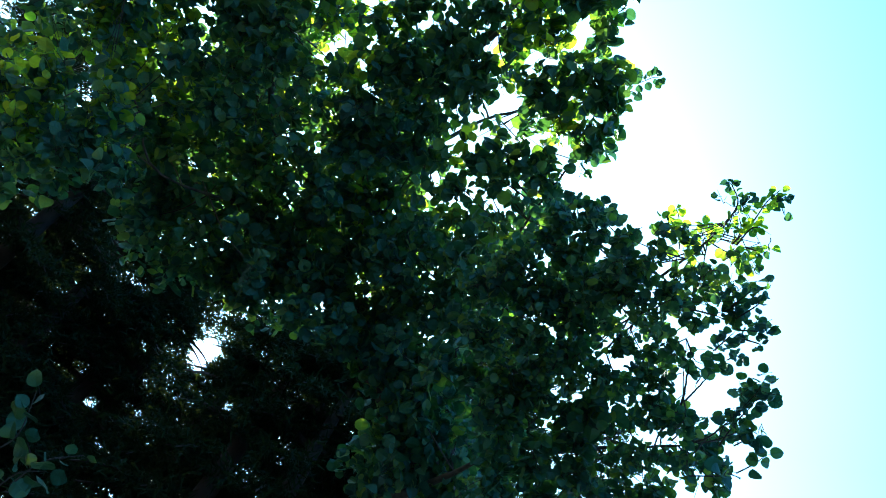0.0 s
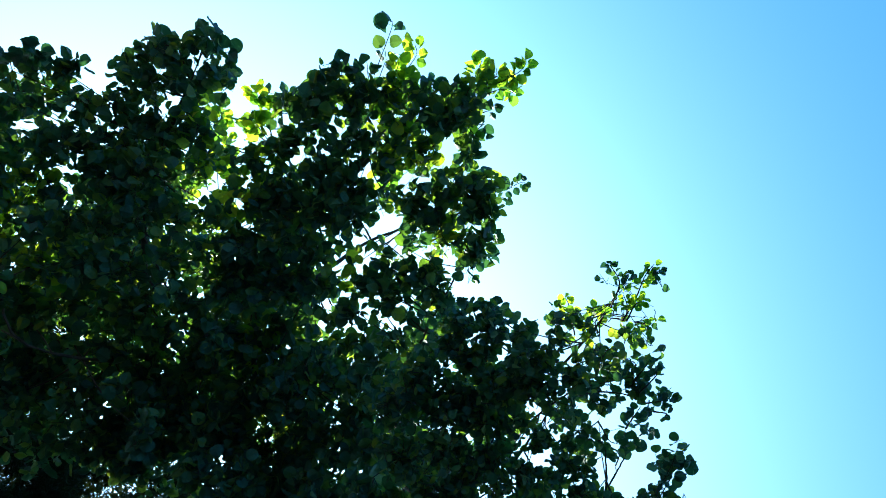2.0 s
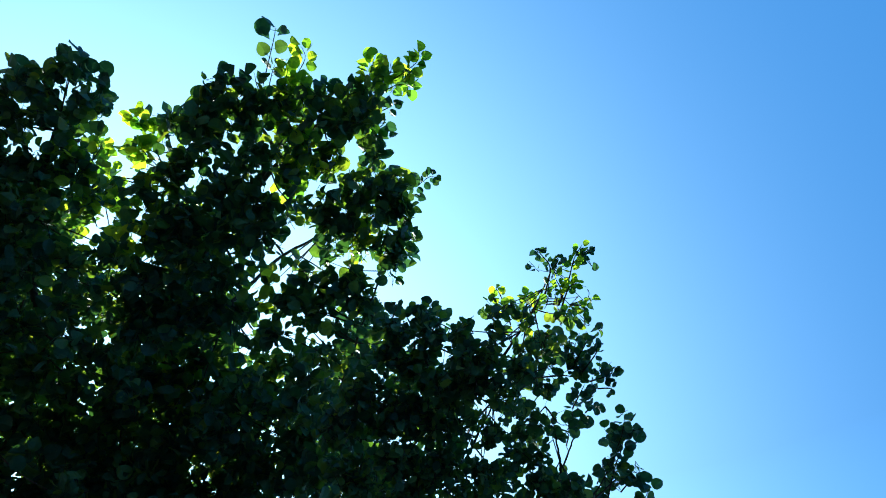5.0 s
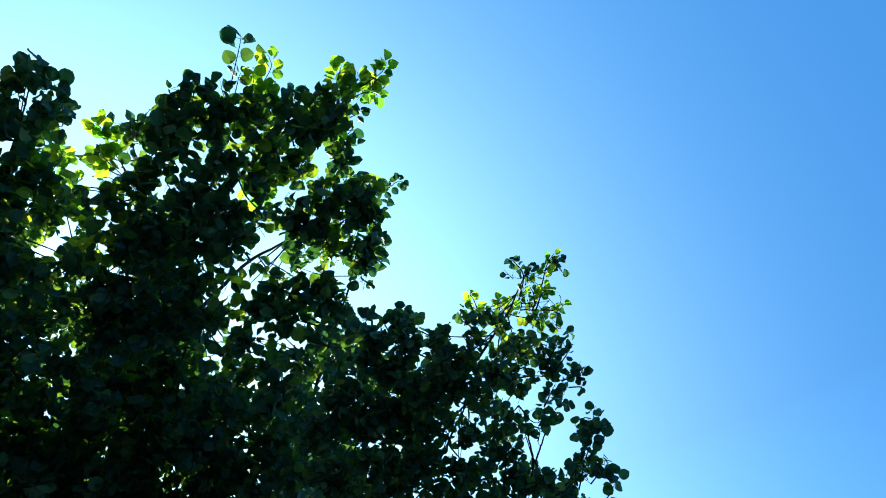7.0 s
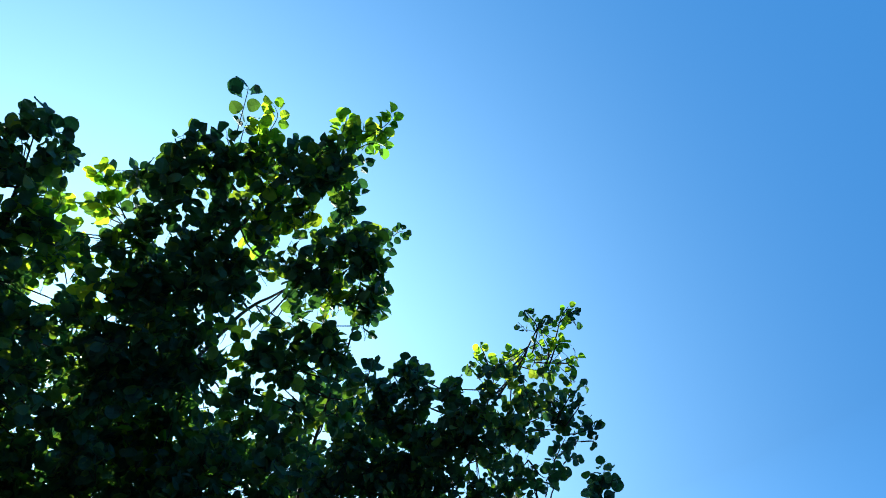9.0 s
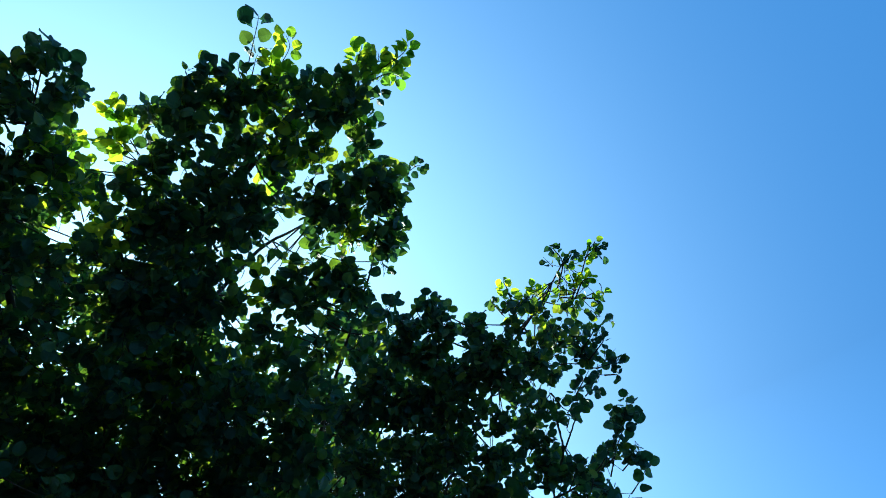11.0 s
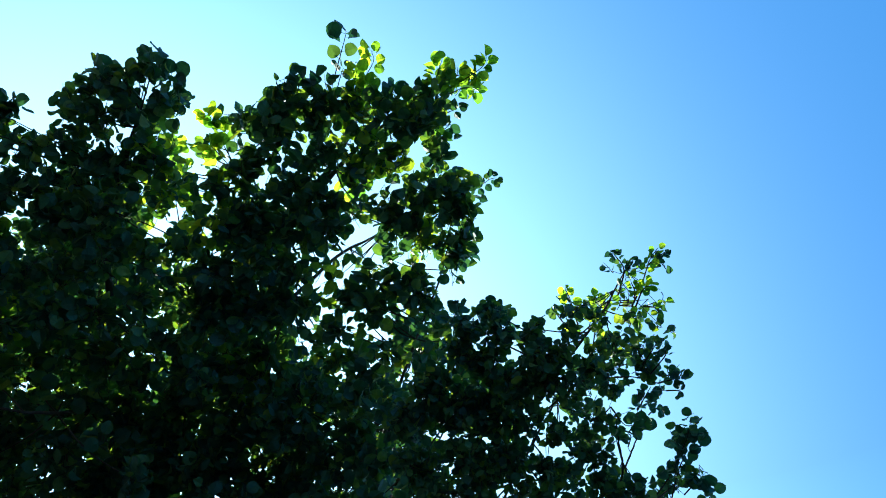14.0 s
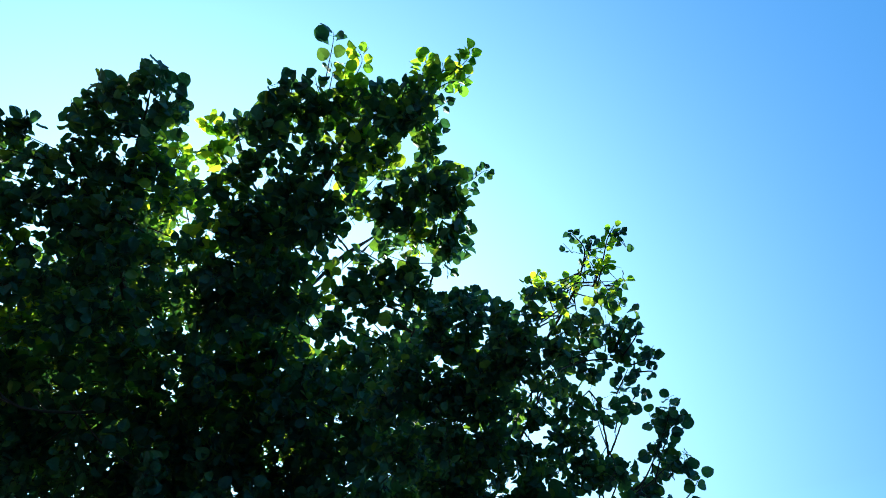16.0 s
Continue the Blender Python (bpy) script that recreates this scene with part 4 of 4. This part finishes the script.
shoot([(-1.59, 1.08, 4.28), (-1.53, 1.02, 4.30), (-1.50, 1.01, 4.29)], 8, 0.061)
shoot([(-1.62, 1.12, 4.24), (-1.53, 1.12, 4.27), (-1.50, 1.11, 4.25)], 9, 0.052)
shoot([(-1.58, 1.13, 4.26), (-1.55, 1.16, 4.24), (-1.53, 1.16, 4.22)], 5, 0.056)
shoot([(-1.81, 1.05, 4.17), (-1.81, 0.97, 4.16), (-1.80, 0.96, 4.15)], 6, 0.057)
shoot([(-1.79, 1.27, 4.23), (-1.71, 1.20, 4.28), (-1.69, 1.19, 4.27)], 11, 0.051, young_lit=True)
shoot([(-1.70, 1.44, 4.14), (-1.65, 1.35, 4.20), (-1.60, 1.30, 4.24), (-1.59, 1.27, 4.23)], 10, 0.052, young_lit=True)
shoot([(-1.69, 1.66, 4.16), (-1.68, 1.53, 4.22), (-1.63, 1.48, 4.26), (-1.62, 1.45, 4.26)], 13, 0.049, young_lit=True)
shoot([(-1.76, 1.66, 4.18), (-1.76, 1.57, 4.20), (-1.73, 1.55, 4.19)], 13, 0.052, young_lit=True)
shoot([(-1.68, 1.65, 4.18), (-1.63, 1.60, 4.21), (-1.60, 1.60, 4.19)], 10, 0.051, young_lit=True)
shoot([(-0.92, 1.59, 4.24), (-0.86, 1.57, 4.24), (-0.84, 1.55, 4.23)], 10, 0.049, young_lit=True)
shoot([(-0.77, 1.42, 4.26), (-0.72, 1.39, 4.27), (-0.69, 1.37, 4.26)], 9, 0.048, young_lit=True)
shoot([(-0.93, 1.63, 4.21), (-0.89, 1.61, 4.21), (-0.88, 1.60, 4.19)], 6, 0.059, young_lit=True)
shoot([(0.19, 1.31, 3.01), (0.21, 1.25, 3.04), (0.19, 1.21, 3.05), (0.18, 1.19, 3.04)], 14, 0.017)
shoot([(0.21, 1.27, 3.05), (0.23, 1.23, 3.04), (0.23, 1.21, 3.03)], 7, 0.017)
shoot([(0.22, 1.32, 2.97), (0.25, 1.27, 3.00), (0.27, 1.21, 3.02), (0.29, 1.17, 3.02)], 16, 0.018, young_lit=True)
shoot([(0.27, 1.24, 3.04), (0.30, 1.20, 3.03), (0.31, 1.18, 3.01)], 9, 0.016)
shoot([(0.23, 1.32, 2.97), (0.25, 1.27, 2.98), (0.27, 1.25, 2.97)], 11, 0.018, young_lit=True)
shoot([(0.25, 1.32, 2.97), (0.28, 1.31, 2.95), (0.28, 1.30, 2.92)], 10, 0.018, young_lit=True)
shoot([(0.23, 1.32, 2.99), (0.23, 1.28, 2.99), (0.22, 1.25, 2.99)], 8, 0.018, young_lit=True)
shoot([(0.09, 1.55, 3.16), (0.07, 1.47, 3.20), (0.06, 1.44, 3.20)], 10, 0.024, young_lit=True)
shoot([(0.13, 1.51, 3.15), (0.15, 1.46, 3.17), (0.14, 1.44, 3.16)], 11, 0.024, young_lit=True)
shoot([(0.16, 1.49, 3.11), (0.15, 1.45, 3.11), (0.17, 1.41, 3.11)], 9, 0.023, young_lit=True)
shoot([(0.05, 1.56, 3.18), (0.02, 1.51, 3.19), (0.02, 1.49, 3.17)], 7, 0.024)
shoot([(0.05, 1.57, 3.13), (0.07, 1.53, 3.13), (0.07, 1.52, 3.11)], 7, 0.024, young_lit=True)
shoot([(-0.22, 1.79, 3.41), (-0.20, 1.73, 3.44), (-0.19, 1.69, 3.44)], 9, 0.038)
shoot([(-0.20, 1.80, 3.41), (-0.17, 1.74, 3.44), (-0.15, 1.71, 3.43)], 8, 0.038)
shoot([(-0.15, 1.82, 3.40), (-0.13, 1.78, 3.41), (-0.12, 1.75, 3.40)], 3, 0.024)
shoot([(-0.06, 1.77, 3.31), (-0.08, 1.73, 3.32), (-0.08, 1.70, 3.31)], 6, 0.037)
shoot([(-0.36, 1.81, 3.50), (-0.33, 1.76, 3.52), (-0.32, 1.73, 3.51)], 7, 0.044)
shoot([(0.26, 1.58, 3.01), (0.29, 1.53, 3.02), (0.30, 1.50, 3.02)], 9, 0.021)
shoot([(0.28, 1.60, 2.99), (0.32, 1.54, 3.00), (0.32, 1.52, 3.00)], 8, 0.021)
shoot([(0.30, 1.63, 2.98), (0.35, 1.60, 2.97), (0.36, 1.57, 2.96)], 13, 0.023)
shoot([(0.32, 1.64, 2.96), (0.35, 1.62, 2.94), (0.35, 1.61, 2.92)], 6, 0.020)
shoot([(0.24, 1.98, 3.09), (0.26, 1.94, 3.09), (0.28, 1.92, 3.08)], 9, 0.037)
shoot([(0.23, 2.01, 3.05), (0.24, 1.97, 3.06), (0.23, 1.94, 3.05)], 6, 0.037)
shoot([(0.30, 1.90, 3.09), (0.32, 1.87, 3.09), (0.33, 1.85, 3.07)], 6, 0.033)
shoot([(0.25, 1.78, 3.01), (0.27, 1.74, 3.02), (0.29, 1.70, 3.03)], 11, 0.028)
shoot([(0.33, 2.01, 2.85), (0.36, 1.95, 2.91), (0.39, 1.90, 2.95), (0.39, 1.86, 2.97)], 19, 0.035)
shoot([(0.38, 1.93, 2.97), (0.42, 1.88, 2.98), (0.42, 1.86, 2.97)], 8, 0.038)
shoot([(0.36, 1.97, 2.92), (0.33, 1.94, 2.91), (0.32, 1.92, 2.90)], 6, 0.035)
shoot([(0.37, 2.00, 2.86), (0.40, 1.96, 2.87), (0.41, 1.94, 2.86)], 10, 0.032)
shoot([(0.40, 1.98, 2.88), (0.42, 1.96, 2.87), (0.42, 1.94, 2.85)], 6, 0.032)
shoot([(0.20, 2.08, 2.86), (0.22, 2.04, 2.88), (0.22, 2.00, 2.88)], 10, 0.033)
shoot([(-1.01, 1.83, 3.98), (-1.02, 1.75, 4.00), (-0.98, 1.74, 4.00)], 6, 0.058)
shoot([(-2.19, 1.02, 3.93), (-2.18, 0.89, 3.95), (-2.16, 0.86, 3.94)], 9, 0.067)
shoot([(-2.14, 1.05, 3.97), (-2.08, 0.96, 4.02), (-2.06, 0.93, 4.01)], 8, 0.067)
shoot([(-2.26, 1.01, 3.86), (-2.25, 0.89, 3.87), (-2.24, 0.86, 3.86)], 9, 0.067)
shoot([(-2.15, 1.02, 3.96), (-2.13, 0.95, 3.98), (-2.12, 0.92, 3.96)], 6, 0.064)
shoot([(0.27, 2.06, 2.75), (0.35, 2.02, 2.76), (0.36, 1.99, 2.76)], 5, 0.048)
shoot([(0.60, 1.64, 2.43), (0.61, 1.60, 2.45), (0.61, 1.57, 2.45)], 5, 0.035)
shoot([(0.40, 2.11, 2.84), (0.44, 2.10, 2.88), (0.47, 2.07, 2.91)], 6, 0.038)
# </shoots>
part("foliage", foliage.mesh("foliage", leaf_mat), tree, "dense mass of round green leaves", "stuff")
part("young_lit_foliage", lit_leaves.mesh("young_lit_foliage", young_lit_mat), tree, "yellow-green leaves, young and coloured as sunlit, among the dark ones", "stuff")
part("fine_twig", mesh_of("fine_twig", twig_v, twig_f, twig_mat), tree, "mass of thin brown twigs", "stuff")

# ---- young shrub beside the path, its leaves close to the lens ----
shrub = tagged(new("shrub"), "slender young shrub with broad dull green leaves", "shrub")
# <shrub>
v, f = [], []
tube(smooth_path([(-1.21, 1.53, -0.04, 0.012), (-1.19, 1.55, 0.6, 0.009), (-1.19, 1.49, 1.63, 0.006), (-1.15, 1.45, 1.78, 0.004), (-1.16, 1.38, 1.85, 0.003)], 5), 6, v, f)
part("stem", mesh_of("stem", v, f, bark_mat, True), shrub)
shoot([(-1.15, 1.45, 1.78), (-1.10, 1.42, 1.84), (-1.04, 1.42, 1.87)], 8, 0.044, shrub)
shoot([(-1.16, 1.38, 1.85), (-1.12, 1.36, 1.90), (-1.11, 1.30, 1.98)], 9, 0.040, shrub)
shoot([(-1.11, 1.44, 1.82), (-1.05, 1.40, 1.88), (-0.98, 1.41, 1.93)], 6, 0.024, shrub)
# </shrub>

# ---- dark conifers behind ----
SUN_GAP = np.array((0.18, 0.13, 1.6))


def conifer(x, y, height, spread, seed):
    """A conifer: tapered trunk, whorls of drooping boughs and sprays of needles."""
    r = np.random.default_rng(seed)
    thing = tagged(new("conifer"), "tall dark conifer standing behind the leafy tree", "tree", "conifers behind")
    thing.location = (x, y, 0)
    v, f = [], []
    tube(np.array([(0.1 * math.sin(z * 0.5), 0, z, 0.17 * (1 - z / height) + 0.015) for z in np.linspace(-0.05, height, 14)]), 10, v, f)
    part("trunk", mesh_of("trunk", v, f, pine_bark_mat, True), thing)
    bv, bf, nv = [], [], []
    z = 0.9
    while z < height - 0.15:
        reach = spread * (1 - z / height) ** 0.7 + 0.15
        for k in range(r.integers(5, 8)):
            a = r.uniform(0, 2 * math.pi)
            n = max(3, int(reach / 0.22))
            d = np.array((math.cos(a), math.sin(a), 0))
            long = reach * r.uniform(0.6, 1.1)
            rows = [(*(d * long * t + np.array((0, 0, z + 0.25 * long * t - 0.45 * long * t * t))), 0.022 * (1 - t) + 0.004) for t in np.linspace(0, 1, 5)]
            path = smooth_path(rows, 2)
            tube(path, 4, bv, bf)
            m = n * (12 if math.hypot(x, y) < 7.3 else 7)
            q = path[(r.uniform(0.12, 1.0, m) * (len(path) - 1)).astype(int), :3]
            away = d * 0.7 + np.outer(r.choice((-1, 1), m) * r.uniform(0.3, 1.2, m), (-d[1], d[0], 0)) + np.outer(r.uniform(-0.5, 0.25, m), (0, 0, 1))
            away /= np.linalg.norm(away, axis=1, keepdims=True)
            size = r.uniform(0.18, 0.42, (m, 1))
            # each spray carries needles all along
            for j in range(13):
                c = q + away * size * j / 13
                w = away * 0.6 + r.normal(size=(m, 3)) * 0.7
                w *= r.uniform(0.05, 0.10, (m, 1)) / np.linalg.norm(w, axis=1, keepdims=True)
                wide = np.cross(w, r.normal(size=(m, 3)))
                wide *= 0.008 / np.linalg.norm(wide, axis=1, keepdims=True)
                # the gap in the boughs through which the sun comes
                off = c + np.array((x, y, 0)) - SUN_GAP
                side = np.linalg.norm(off - np.outer(off @ TO_SUN, TO_SUN), axis=1)
                free = side > 0.18 + 0.05 * np.sin(9 * c[:, 2] + 7 * c[:, 0]) + 0.03 * np.sin(31 * c[:, 0])
                nv.append(np.stack([c - wide, c + wide, c + w], axis=1)[free].reshape(-1, 3))
        z += r.uniform(0.2, 0.32)
    part("bough", mesh_of("bough", bv, bf, pine_bark_mat), thing, "drooping brown boughs", "stuff")
    nv = np.concatenate(nv)
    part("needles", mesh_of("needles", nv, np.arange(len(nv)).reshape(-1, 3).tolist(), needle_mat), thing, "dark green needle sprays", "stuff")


# <conifers>
conifer(-5.3, 5.4, 5.4, 2.3, 3)
conifer(-7.8, 5.6, 7.4, 2.5, 4)
conifer(-2.9, 5.8, 5.3, 2.4, 5)
conifer(-2.0, 5.9, 5.5, 2.4, 15)
conifer(-2.15, 4.35, 4.3, 1.4, 16)
conifer(-1.2, 4.7, 4.6, 1.5, 17)
conifer(-2.65, 4.3, 4.4, 1.3, 18)
conifer(-5.0, 8.0, 6.1, 2.6, 6)
conifer(-4.85, 3.4, 5.6, 1.6, 20)
conifer(-4.75, 4.9, 5.0, 1.7, 21)
conifer(-1.9, 6.6, 7.0, 2.3, 8)
conifer(-6.6, 3.0, 6.2, 2.2, 9)
conifer(-3.2, 9.2, 7.6, 2.4, 10)
conifer(-4.6, 5.1, 5.0, 1.7, 11)
conifer(-3.7, 5.2, 4.8, 1.4, 12)
conifer(-4.9, 4.2, 5.2, 1.5, 19)
conifer(-0.7, 7.8, 6.6, 2.2, 13)
conifer(-6.3, 4.6, 7.0, 2.2, 14)
# </conifers>
